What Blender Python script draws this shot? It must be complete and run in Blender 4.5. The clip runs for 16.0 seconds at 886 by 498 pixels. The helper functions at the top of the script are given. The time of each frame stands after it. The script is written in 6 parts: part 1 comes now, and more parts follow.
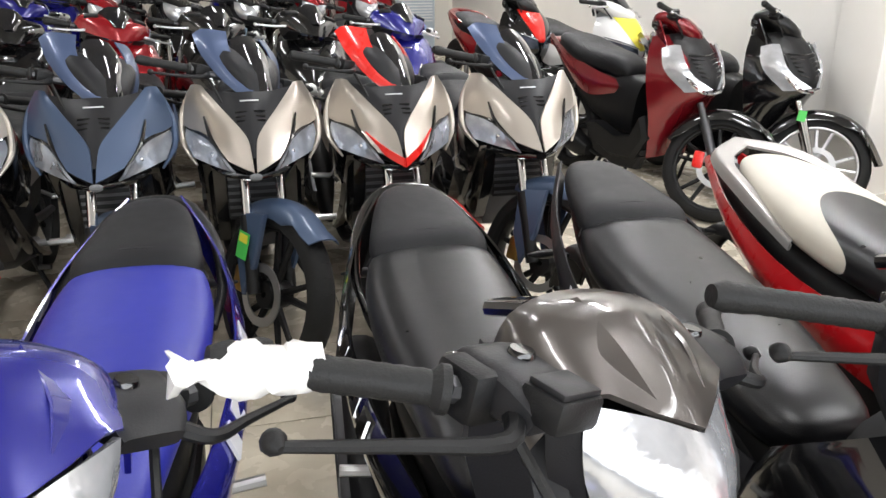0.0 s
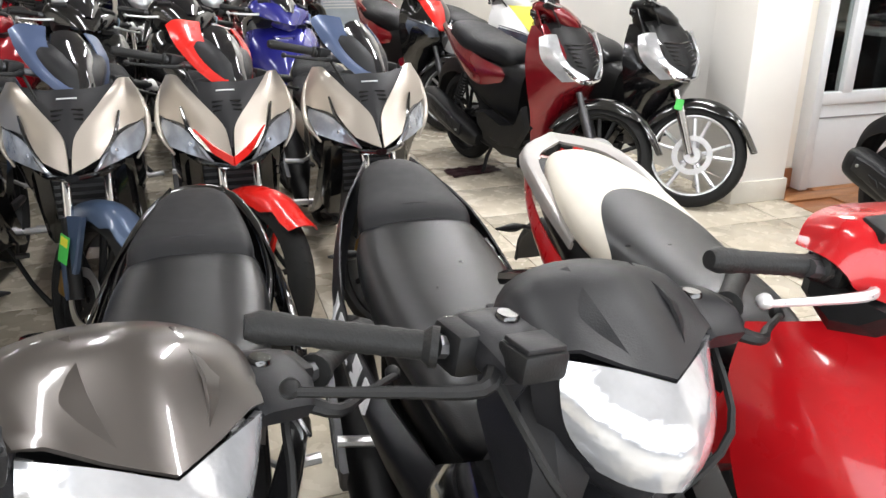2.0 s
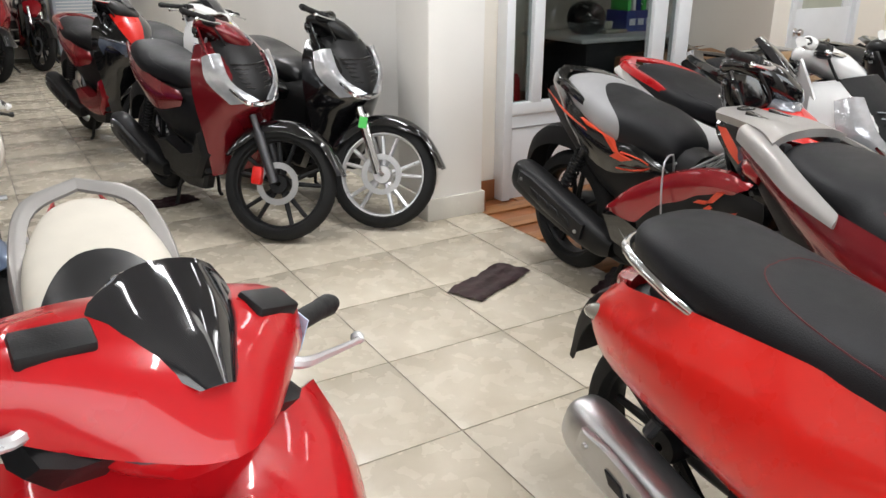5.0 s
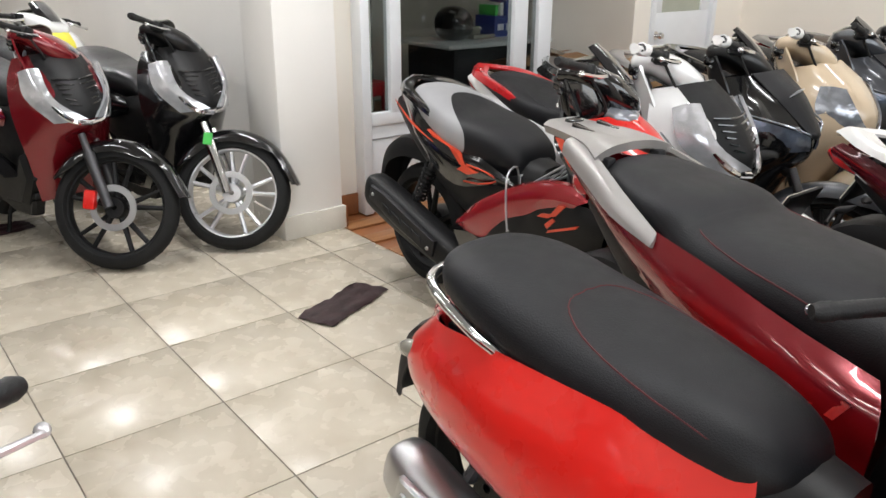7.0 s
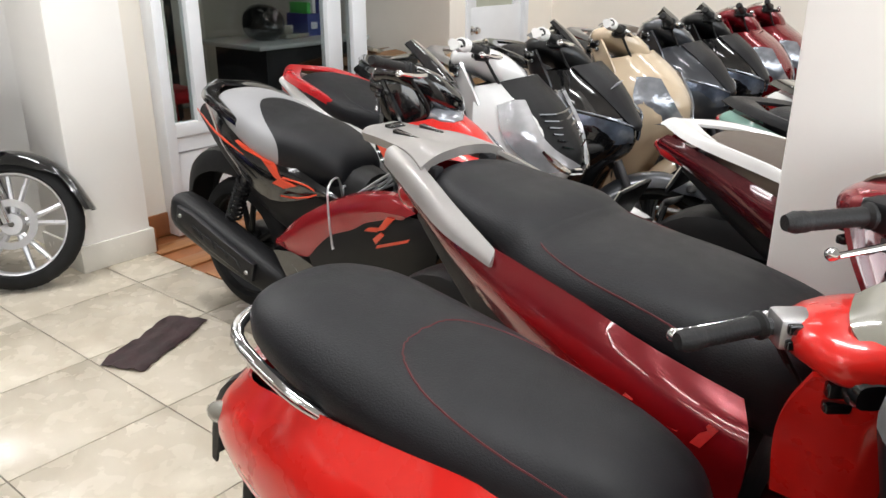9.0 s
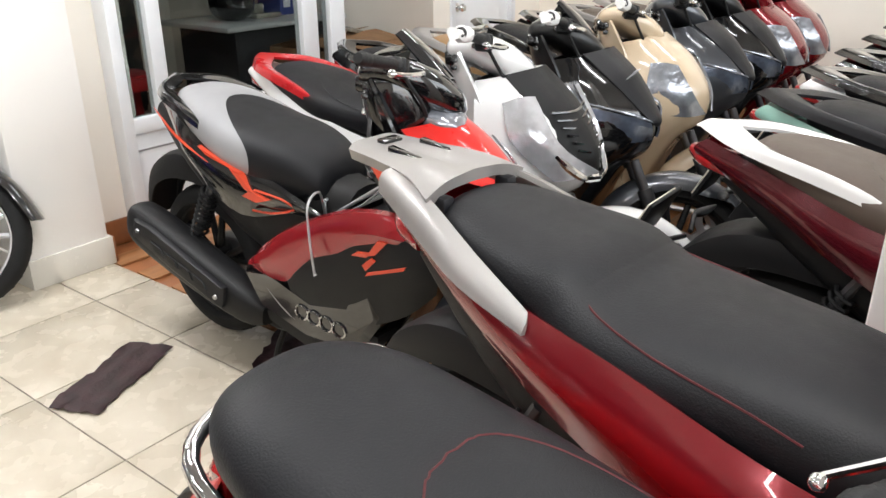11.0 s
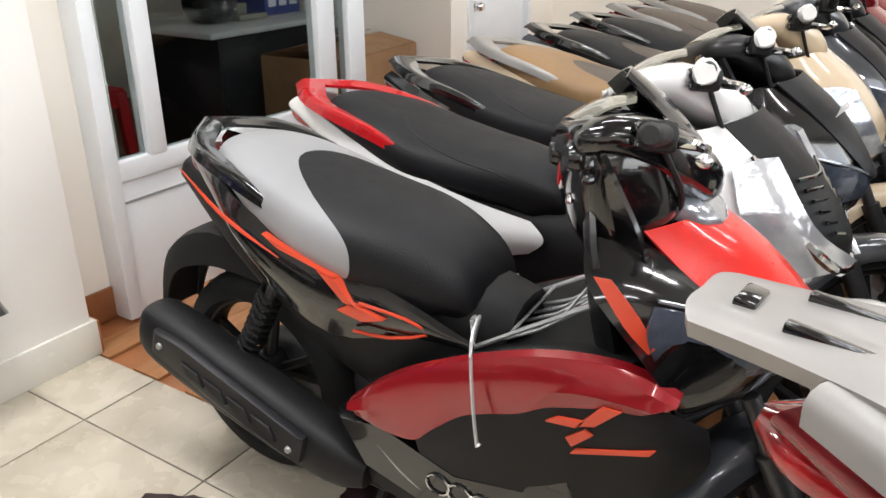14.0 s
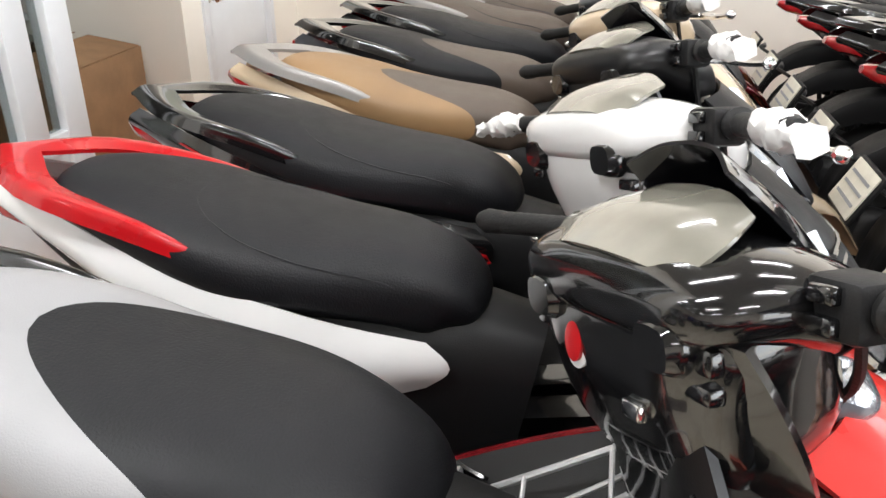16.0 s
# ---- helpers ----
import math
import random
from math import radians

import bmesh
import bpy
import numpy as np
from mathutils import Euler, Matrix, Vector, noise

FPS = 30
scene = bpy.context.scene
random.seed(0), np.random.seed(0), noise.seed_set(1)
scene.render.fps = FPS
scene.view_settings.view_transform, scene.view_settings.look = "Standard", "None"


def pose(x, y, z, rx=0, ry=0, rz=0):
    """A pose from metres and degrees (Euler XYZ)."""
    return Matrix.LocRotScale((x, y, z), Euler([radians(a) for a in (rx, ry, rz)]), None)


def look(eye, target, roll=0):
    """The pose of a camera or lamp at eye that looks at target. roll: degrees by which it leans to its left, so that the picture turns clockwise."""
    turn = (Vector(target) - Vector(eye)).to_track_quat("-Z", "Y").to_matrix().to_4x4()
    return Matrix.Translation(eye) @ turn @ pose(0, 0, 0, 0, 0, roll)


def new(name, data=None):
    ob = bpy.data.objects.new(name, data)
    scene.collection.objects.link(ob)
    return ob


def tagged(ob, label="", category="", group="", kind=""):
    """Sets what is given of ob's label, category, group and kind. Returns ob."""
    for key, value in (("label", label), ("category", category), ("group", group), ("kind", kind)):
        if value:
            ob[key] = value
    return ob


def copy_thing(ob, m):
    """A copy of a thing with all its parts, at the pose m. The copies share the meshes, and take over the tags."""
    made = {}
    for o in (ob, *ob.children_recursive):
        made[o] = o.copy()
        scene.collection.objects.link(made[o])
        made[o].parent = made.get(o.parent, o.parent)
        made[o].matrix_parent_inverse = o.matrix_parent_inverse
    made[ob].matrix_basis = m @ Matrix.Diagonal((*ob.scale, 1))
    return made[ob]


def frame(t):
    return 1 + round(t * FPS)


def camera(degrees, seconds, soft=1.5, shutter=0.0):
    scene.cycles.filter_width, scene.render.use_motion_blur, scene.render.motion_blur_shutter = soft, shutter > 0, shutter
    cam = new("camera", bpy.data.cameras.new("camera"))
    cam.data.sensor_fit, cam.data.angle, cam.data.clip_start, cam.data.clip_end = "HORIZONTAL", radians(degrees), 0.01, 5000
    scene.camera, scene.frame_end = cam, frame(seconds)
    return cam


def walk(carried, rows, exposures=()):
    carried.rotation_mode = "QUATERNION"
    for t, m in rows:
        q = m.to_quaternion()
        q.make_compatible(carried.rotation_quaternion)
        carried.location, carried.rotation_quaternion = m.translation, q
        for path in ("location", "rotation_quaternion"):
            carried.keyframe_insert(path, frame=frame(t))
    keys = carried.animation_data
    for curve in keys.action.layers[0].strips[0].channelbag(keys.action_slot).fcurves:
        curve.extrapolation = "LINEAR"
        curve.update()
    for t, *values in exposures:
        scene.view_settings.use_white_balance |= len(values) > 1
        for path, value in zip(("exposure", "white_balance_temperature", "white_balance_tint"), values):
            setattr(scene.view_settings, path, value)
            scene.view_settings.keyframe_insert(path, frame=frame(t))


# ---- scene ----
cam = camera(58.8, 16.0)
METRES, EYE, TILT, LEAN, TURN = 3.94, 1.35, 0.0, 0.0, -14.6
ROWS = [
    (0.0, 0.0, 0.0, 0.0, 0.05, -20.56, -0.12),
    (0.5, 0.0201, 0.017, 0.0032, -0.58, -21.35, -0.19),
    (1.0, 0.0378, 0.0224, 0.0075, -1.67, -21.88, -0.28),
    (1.5, 0.0584, 0.0201, 0.0066, -2.96, -21.73, -0.12),
    (2.0, 0.1041, 0.0115, 0.0059, -3.16, -21.59, -0.15),
    (2.5, 0.1381, 0.0028, 0.0052, -3.4, -21.59, -0.08),
    (3.0, 0.157, 0.0009, 0.0051, -4.94, -21.55, -0.04),
    (3.5, 0.1858, 0.0188, 0.0052, -8.19, -21.51, -0.05),
    (4.0, 0.22, 0.0391, 0.0092, -10.63, -21.44, -0.03),
    (4.5, 0.2549, 0.0501, 0.0078, -12.87, -21.06, 0.07),
    (5.0, 0.2993, 0.0543, 0.0072, -16.22, -20.87, -0.15),
    (7.5, 0.3751, 0.0852, 0.0075, -26.56, -20.5, -0.11),
    (8.0, 0.3821, 0.1005, 0.0052, -30.71, -20.46, -0.08),
    (8.5, 0.3861, 0.1124, 0.004, -34.04, -20.43, -0.04),
    (9.0, 0.4041, 0.1276, 0.001, -36.28, -20.65, 0.0),
    (11.5, 0.4518, 0.2466, 0.0022, -38.19, -22.83, 0.25),
    (12.0, 0.4555, 0.2868, 0.0028, -38.36, -22.99, 0.07),
    (12.5, 0.461, 0.3253, 0.0043, -38.42, -22.99, -0.01),
    (13.0, 0.4571, 0.3689, 0.0036, -38.76, -23.03, 0.06),
    (13.5, 0.4579, 0.4088, -0.0006, -40.0, -23.1, 0.12),
    (14.0, 0.4748, 0.4512, -0.003, -42.97, -23.28, 0.08),
    (14.5, 0.4938, 0.496, -0.0058, -46.91, -23.36, 0.01),
    (15.0, 0.5058, 0.5446, -0.0083, -52.72, -23.59, 0.07),
    (15.5, 0.5307, 0.5826, -0.013, -60.07, -24.1, -0.06),
    (16.0, 0.577, 0.6107, -0.0101, -63.39, -24.87, 0.02),
]
walk(cam, [(t, pose(0, 0, EYE, TILT, LEAN, TURN) @ pose(METRES * x, METRES * y, METRES * z, 90 + pitch, roll, yaw)) for t, x, y, z, yaw, pitch, roll in ROWS],
     exposures=[(0, -0.06), (1.5, 0.06), (3.5, -0.20), (5.0, -0.50), (8.5, -0.36), (11.5, -0.06), (13.0, -0.04), (14.0, -0.16), (15.0, 0.04), (16.0, 0.08)])

# ---------------------------------------------------------------- world and lights
world = bpy.data.worlds.new("sky")
scene.world = world
world.use_nodes = True
wn = world.node_tree
sky = wn.nodes.new("ShaderNodeTexSky")
sky.sky_type = "NISHITA"
sky.sun_disc = False
sky.sun_elevation, sky.sun_rotation = radians(48), radians(200)
wn.nodes["Background"].inputs["Strength"].default_value = 0.12
wn.links.new(sky.outputs["Color"], wn.nodes["Background"].inputs["Color"])

CEIL = 3.3


def area_lamp(name, m, sx, sy, power, color=(1, 1, 1)):
    d = bpy.data.lights.new(name, "AREA")
    d.shape, d.size, d.size_y, d.energy, d.color = "RECTANGLE", sx, sy, power, color
    ob = new(name, d)
    ob.matrix_world = m
    return ob


# daylight that enters by the open shop front behind the camera
area_lamp("shop_front_daylight", look((0.6, -2.9, 1.75), (0.6, 6, 0.9)), 7.0, 2.4, 240, (0.96, 0.98, 1.0))
area_lamp("side_front_daylight", look((5.6, -2.9, 1.75), (5.6, 4, 0.9)), 3.4, 2.4, 112, (0.95, 0.98, 1.0))
# fluorescent tubes under the ceiling
TUBES = [(x, y) for x in (-1.6, 0.6, 2.75) for y in (0.4, 3.0, 5.8, 8.6)] + [(4.6, 0.6), (4.6, 2.4), (6.4, 0.6), (6.4, 2.4)]
for tx, ty in TUBES:
    area_lamp("tube_light", look((tx, ty, CEIL - 0.12), (tx, ty, 0)), 0.12, 1.2, (16 if tx > 4 else 56 if tx > 2 else 22) * (0.45 if ty > 5 and tx < 2 else 1.0), (0.985, 0.985, 1.0))
area_lamp("office_light", look((5.0, 5.2, CEIL - 0.12), (5.0, 5.2, 0)), 0.2, 1.2, 2, (1.0, 0.97, 0.9))


# ---------------------------------------------------------------- materials
def material(name, color, rough=0.5, metal=0.0, coat=0.0, vary=0.08, scale=6.0, bump=0.0, bump_scale=200.0, rough_vary=0.08, spec=0.5, color2=None, mix_scale=None):
    """A surface with coarse colour variation, roughness wear and fine relief."""
    m = bpy.data.materials.new(name)
    m.use_nodes = True
    nt = m.node_tree
    b = nt.nodes["Principled BSDF"]
    tc = nt.nodes.new("ShaderNodeTexCoord")
    n1 = nt.nodes.new("ShaderNodeTexNoise")
    n1.inputs["Scale"].default_value, n1.inputs["Detail"].default_value = mix_scale or scale, 5
    nt.links.new(tc.outputs["Object"], n1.inputs["Vector"])
    ramp = nt.nodes.new("ShaderNodeValToRGB")
    lo = [max(0, c * (1 - vary)) for c in color]
    hi = list(color2) if color2 else [min(1, c * (1 + vary)) for c in color]
    ramp.color_ramp.elements[0].position, ramp.color_ramp.elements[1].position = 0.3, 0.7
    ramp.color_ramp.elements[0].color, ramp.color_ramp.elements[1].color = (*lo, 1), (*hi, 1)
    nt.links.new(n1.outputs["Fac"], ramp.inputs["Fac"])
    nt.links.new(ramp.outputs["Color"], b.inputs["Base Color"])
    n2 = nt.nodes.new("ShaderNodeTexNoise")
    n2.inputs["Scale"].default_value, n2.inputs["Detail"].default_value = scale * 5, 4
    nt.links.new(tc.outputs["Object"], n2.inputs["Vector"])
    mr = nt.nodes.new("ShaderNodeMapRange")
    mr.inputs["To Min"].default_value, mr.inputs["To Max"].default_value = max(0.02, rough - rough_vary), min(1, rough + rough_vary)
    nt.links.new(n2.outputs["Fac"], mr.inputs["Value"])
    nt.links.new(mr.outputs["Result"], b.inputs["Roughness"])
    b.inputs["Metallic"].default_value = metal
    b.inputs["Coat Weight"].default_value = coat
    b.inputs["Coat Roughness"].default_value = 0.04
    b.inputs["Specular IOR Level"].default_value = spec
    if bump:
        n3 = nt.nodes.new("ShaderNodeTexNoise")
        n3.inputs["Scale"].default_value, n3.inputs["Detail"].default_value = bump_scale, 3
        nt.links.new(tc.outputs["Object"], n3.inputs["Vector"])
        bp = nt.nodes.new("ShaderNodeBump")
        bp.inputs["Strength"].default_value, bp.inputs["Distance"].default_value = bump, 0.002
        nt.links.new(n3.outputs["Fac"], bp.inputs["Height"])
        nt.links.new(bp.outputs["Normal"], b.inputs["Normal"])
    return m


def paint(name, color, rough=0.22, metal=0.0, coat=1.0, spec=0.5):
    return material(name, color, rough, metal, coat, vary=0.05, scale=3, rough_vary=0.04, spec=spec)


M_RED = paint("red_gloss_paint", (0.44, 0.006, 0.010), 0.28, 0.0, 0.55, 0.25)
M_BRIGHT = paint("bright_red_paint", (0.66, 0.018, 0.013), 0.28, 0.0, 0.6, 0.3)
M_RED2 = paint("wine_red_metallic_paint", (0.30, 0.008, 0.014), 0.24, 0.3)
M_DARKRED = paint("dark_red_metallic_paint", (0.20, 0.006, 0.012), 0.25, 0.35)
M_MAROON = paint("maroon_metallic_paint", (0.10, 0.006, 0.012), 0.22, 0.3)
M_BLUE = paint("deep_blue_paint", (0.012, 0.013, 0.20), 0.24, 0.2)
M_SATIN = material("black_satin_plastic", (0.005, 0.005, 0.0055), 0.34, coat=0.0, vary=0.1, bump=0.08, bump_scale=400)
M_SLATE = paint("slate_blue_satin_paint", (0.055, 0.085, 0.15), 0.42, 0.3, 0.25)
M_SLATEL = paint("light_slate_blue_paint", (0.06, 0.088, 0.17), 0.40, 0.3, 0.3)
M_CHAMP = paint("champagne_silver_paint", (0.50, 0.455, 0.40), 0.33, 0.8, 0.4)
M_SILVER = material("silver_grey_plastic", (0.33, 0.315, 0.30), 0.42, 0.4, 0.2, bump=0.05)
M_BLACK = paint("black_gloss_paint", (0.005, 0.005, 0.0055), 0.15)
M_WHITE = paint("white_gloss_paint", (0.80, 0.80, 0.79), 0.22)
M_BEIGE = paint("beige_gloss_paint", (0.66, 0.52, 0.36), 0.24)
M_GREY = paint("dark_grey_metallic_paint", (0.06, 0.065, 0.075), 0.3, 0.5)
M_BRONZE = paint("smoky_bronze_paint", (0.075, 0.066, 0.060), 0.30, 0.5, 0.6)
M_TEAL = paint("pale_teal_paint", (0.28, 0.50, 0.42), 0.25)
M_CREAM = material("cream_seat_vinyl", (0.62, 0.58, 0.50), 0.55, vary=0.06, bump=0.25, bump_scale=420)
M_LGREY = material("light_grey_seat_vinyl", (0.30, 0.30, 0.305), 0.5, vary=0.06, bump=0.25, bump_scale=420)
M_SEAT = material("black_seat_vinyl", (0.0068, 0.007, 0.0082), 0.31, vary=0.15, bump=0.2, bump_scale=420, spec=0.4)
M_SEATB = material("dull_black_seat_vinyl", (0.0065, 0.0068, 0.0085), 0.52, vary=0.15, bump=0.4, bump_scale=300, spec=0.3)
M_SEATBLUE = material("blue_seat_vinyl", (0.020, 0.026, 0.30), 0.4, vary=0.08, bump=0.25, bump_scale=420)
M_STITCH = material("dark_red_seat_thread", (0.085, 0.010, 0.012), 0.8, vary=0.2, scale=40)
M_TAN = material("tan_seat_vinyl", (0.30, 0.18, 0.085), 0.5, vary=0.1, bump=0.3, bump_scale=420)
M_BROWN = material("brown_seat_vinyl", (0.10, 0.075, 0.058), 0.5, vary=0.1, bump=0.3, bump_scale=420)
M_PLASTIC = material("black_textured_plastic", (0.008, 0.008, 0.0085), 0.48, vary=0.15, bump=0.2, bump_scale=500, spec=0.3)
M_DGREY = material("charcoal_plastic", (0.013, 0.013, 0.0148), 0.42, vary=0.12, bump=0.15, bump_scale=500, spec=0.3)
M_RUBBER = material("tyre_rubber", (0.012, 0.012, 0.012), 0.75, vary=0.25, bump=0.3, bump_scale=120, spec=0.3)
M_GRIP = material("grip_rubber", (0.014, 0.014, 0.014), 0.55, vary=0.2, bump=0.4, bump_scale=260, spec=0.3)
M_CHROME = material("chrome", (0.75, 0.75, 0.76), 0.1, 1.0, vary=0.04, rough_vary=0.06)
M_ALU = material("cast_aluminium", (0.52, 0.52, 0.52), 0.36, 0.9, vary=0.1, bump=0.1)
M_ALUW = material("silver_painted_wheel", (0.66, 0.66, 0.67), 0.3, 0.6, coat=0.3, vary=0.05)
M_STEEL = material("dark_steel", (0.10, 0.10, 0.105), 0.4, 0.8, vary=0.2, bump=0.1)
M_GOLD = material("gold_anodised", (0.45, 0.27, 0.08), 0.35, 0.9, vary=0.12)
M_LENS = material("clear_lamp_lens", (0.36, 0.38, 0.42), 0.1, 0.6, coat=1.0, vary=0.4, scale=14, bump=0.5, bump_scale=40)
# clear lens again, with daylight glare put into a paler base colour
M_LENSW = material("glare_lamp_lens", (0.62, 0.63, 0.66), 0.16, 0.6, coat=1.0, vary=0.22, scale=14, bump=0.45, bump_scale=26)
M_LENSB = material("dark_lamp_lens", (0.10, 0.12, 0.16), 0.08, 0.4, coat=1.0, vary=0.5, scale=18, bump=0.4, bump_scale=40)
for lens in (M_LENS, M_LENSW, M_LENSB):
    for node in lens.node_tree.nodes:
        if node.type == "BUMP":
            node.inputs["Strength"].default_value, node.inputs["Distance"].default_value = 0.6, 0.004
M_TAILLENS = material("red_tail_lens", (0.32, 0.01, 0.012), 0.1, 0.0, coat=1.0, vary=0.25, scale=20)
M_SMOKE = material("smoked_screen", (0.012, 0.012, 0.014), 0.06, coat=1.0, vary=0.2)
M_DIAL = material("dial_glass_clouded", (0.25, 0.24, 0.20), 0.15, coat=1.0, vary=0.2, scale=10)
M_BAG = material("white_plastic_bag", (0.80, 0.79, 0.77), 0.4, coat=0.3, vary=0.08, scale=30, bump=0.9, bump_scale=45)
M_LABELG = material("green_label", (0.08, 0.55, 0.10), 0.5)
M_LABELY = material("yellow_label", (0.75, 0.68, 0.06), 0.5)
M_ORANGE = paint("orange_red_decal", (0.62, 0.06, 0.022), 0.35, 0.0, 0.5)
M_DECALW = material("white_decal", (0.72, 0.72, 0.74), 0.35, 0.2)
M_DECALB = material("pale_blue_decal", (0.45, 0.60, 0.75), 0.35)
M_WALL = material("cream_wall_paint", (0.88, 0.83, 0.745), 0.7, vary=0.03, scale=1.5, bump=0.15, bump_scale=60)
M_WALLW = material("white_wall_paint", (0.90, 0.88, 0.84), 0.65, vary=0.03, scale=1.5, bump=0.15, bump_scale=60)
# ceiling grey kept dark to cut fill light and reflections in gloss paint
M_CEIL = material("darkened_ceiling", (0.30, 0.29, 0.27), 0.8, vary=0.02)
M_SKIRT = material("skirting_tile", (0.72, 0.69, 0.62), 0.25, vary=0.05)
M_GROUT = material("floor_grout", (0.20, 0.175, 0.145), 0.8, vary=0.15, scale=20)
M_WOODSK = material("wood_skirting", (0.34, 0.13, 0.05), 0.35, vary=0.25, scale=8)
M_FRAME = material("white_powder_coated_frame", (0.78, 0.80, 0.82), 0.35, vary=0.03)
M_DESKTOP = material("grey_desk_top", (0.52, 0.54, 0.54), 0.4, vary=0.04)
M_DESK = material("dark_desk_panel", (0.018, 0.019, 0.022), 0.5, vary=0.15)
M_CARD = material("brown_cardboard", (0.28, 0.155, 0.075), 0.75, vary=0.15, scale=9, bump=0.2)
M_STOOL = material("red_stool_plastic", (0.42, 0.012, 0.016), 0.4, vary=0.08)
M_MAT = material("dark_brown_rag", (0.030, 0.012, 0.014), 0.42, vary=0.5, scale=18, bump=0.8, bump_scale=70)
M_PAPER = material("cream_paper_plate", (0.66, 0.62, 0.52), 0.6, vary=0.08, scale=20)
M_COOLER = material("grey_blue_cooler_plastic", (0.42, 0.48, 0.54), 0.45)
M_BLUEBOX = material("blue_file_box", (0.03, 0.05, 0.22), 0.5)
M_DARKWALL = material("dark_cupboard", (0.03, 0.033, 0.033), 0.4, vary=0.2, scale=3)


def tile_material():
    m = material("cream_glazed_tile", (0.58, 0.510, 0.395), 0.27, vary=0.12, scale=2.2, rough_vary=0.06, color2=(0.645, 0.585, 0.475), mix_scale=5.0)
    nt = m.node_tree
    b = nt.nodes["Principled BSDF"]
    info = nt.nodes.new("ShaderNodeObjectInfo")
    ramp = [n for n in nt.nodes if n.type == "VALTORGB"][0]
    noise1 = [n for n in nt.nodes if n.type == "TEX_NOISE"][0]
    noise1.noise_dimensions = "4D"
    mul = nt.nodes.new("ShaderNodeMath")
    mul.operation = "MULTIPLY"
    mul.inputs[1].default_value = 40
    nt.links.new(info.outputs["Random"], mul.inputs[0])
    nt.links.new(mul.outputs[0], noise1.inputs["W"])
    noise1.inputs["Distortion"].default_value = 1.2
    hsv = nt.nodes.new("ShaderNodeHueSaturation")
    mr = nt.nodes.new("ShaderNodeMapRange")
    mr.inputs["To Min"].default_value, mr.inputs["To Max"].default_value = 0.94, 1.05
    nt.links.new(info.outputs["Random"], mr.inputs["Value"])
    nt.links.new(mr.outputs["Result"], hsv.inputs["Value"])
    nt.links.new(ramp.outputs["Color"], hsv.inputs["Color"])
    nt.links.new(hsv.outputs["Color"], b.inputs["Base Color"])
    return m


def plank_material():
    m = bpy.data.materials.new("orange_wood_plank")
    m.use_nodes = True
    nt = m.node_tree
    b = nt.nodes["Principled BSDF"]
    tc = nt.nodes.new("ShaderNodeTexCoord")
    mp = nt.nodes.new("ShaderNodeMapping")
    mp.inputs["Scale"].default_value = (2.0, 22.0, 1.0)
    nz = nt.nodes.new("ShaderNodeTexNoise")
    nz.noise_dimensions = "4D"
    nz.inputs["Scale"].default_value, nz.inputs["Detail"].default_value = 2.0, 6
    info = nt.nodes.new("ShaderNodeObjectInfo")
    mul = nt.nodes.new("ShaderNodeMath")
    mul.operation = "MULTIPLY"
    mul.inputs[1].default_value = 30
    ramp = nt.nodes.new("ShaderNodeValToRGB")
    ramp.color_ramp.elements[0].position, ramp.color_ramp.elements[1].position = 0.25, 0.75
    ramp.color_ramp.elements[0].color, ramp.color_ramp.elements[1].color = (0.26, 0.10, 0.035, 1), (0.50, 0.24, 0.10, 1)
    hsv = nt.nodes.new("ShaderNodeHueSaturation")
    mr = nt.nodes.new("ShaderNodeMapRange")
    mr.inputs["To Min"].default_value, mr.inputs["To Max"].default_value = 0.75, 1.25
    nt.links.new(tc.outputs["Object"], mp.inputs["Vector"])
    nt.links.new(mp.outputs["Vector"], nz.inputs["Vector"])
    nt.links.new(info.outputs["Random"], mul.inputs[0])
    nt.links.new(mul.outputs[0], nz.inputs["W"])
    nt.links.new(nz.outputs["Fac"], ramp.inputs["Fac"])
    nt.links.new(info.outputs["Random"], mr.inputs["Value"])
    nt.links.new(mr.outputs["Result"], hsv.inputs["Value"])
    nt.links.new(ramp.outputs["Color"], hsv.inputs["Color"])
    nt.links.new(hsv.outputs["Color"], b.inputs["Base Color"])
    b.inputs["Roughness"].default_value = 0.28
    return m


def glass_material():
    m = bpy.data.materials.new("tinted_glass")
    m.use_nodes = True
    b = m.node_tree.nodes["Principled BSDF"]
    b.inputs["Base Color"].default_value = (0.42, 0.46, 0.45, 1)
    b.inputs["Roughness"].default_value = 0.02
    b.inputs["Transmission Weight"].default_value = 1.0
    b.inputs["IOR"].default_value = 1.45
    return m


def glow_material():
    m = bpy.data.materials.new("lit_tube")
    m.use_nodes = True
    b = m.node_tree.nodes["Principled BSDF"]
    b.inputs["Emission Color"].default_value = (1, 0.98, 0.95, 1)
    b.inputs["Emission Strength"].default_value = 14
    return m


M_TILE, M_PLANK, M_GLASS, M_TUBE = tile_material(), plank_material(), glass_material(), glow_material()


# ---------------------------------------------------------------- geometry helpers
def cr(rows, sub):
    """Catmull-Rom resampling of a list of equal-length tuples."""
    a = np.array(rows, float)
    if len(a) < 3 or sub < 2:
        return a
    p = np.vstack([2 * a[0] - a[1], a, 2 * a[-1] - a[-2]])
    out = []
    for i in range(1, len(p) - 2):
        for k in range(sub):
            t = k / sub
            out.append(0.5 * (2 * p[i] + (p[i + 1] - p[i - 1]) * t + (2 * p[i - 1] - 5 * p[i] + 4 * p[i + 1] - p[i + 2]) * t * t
                              + (3 * p[i] - p[i - 1] - 3 * p[i + 1] + p[i + 2]) * t ** 3))
    out.append(a[-1])
    return np.array(out)


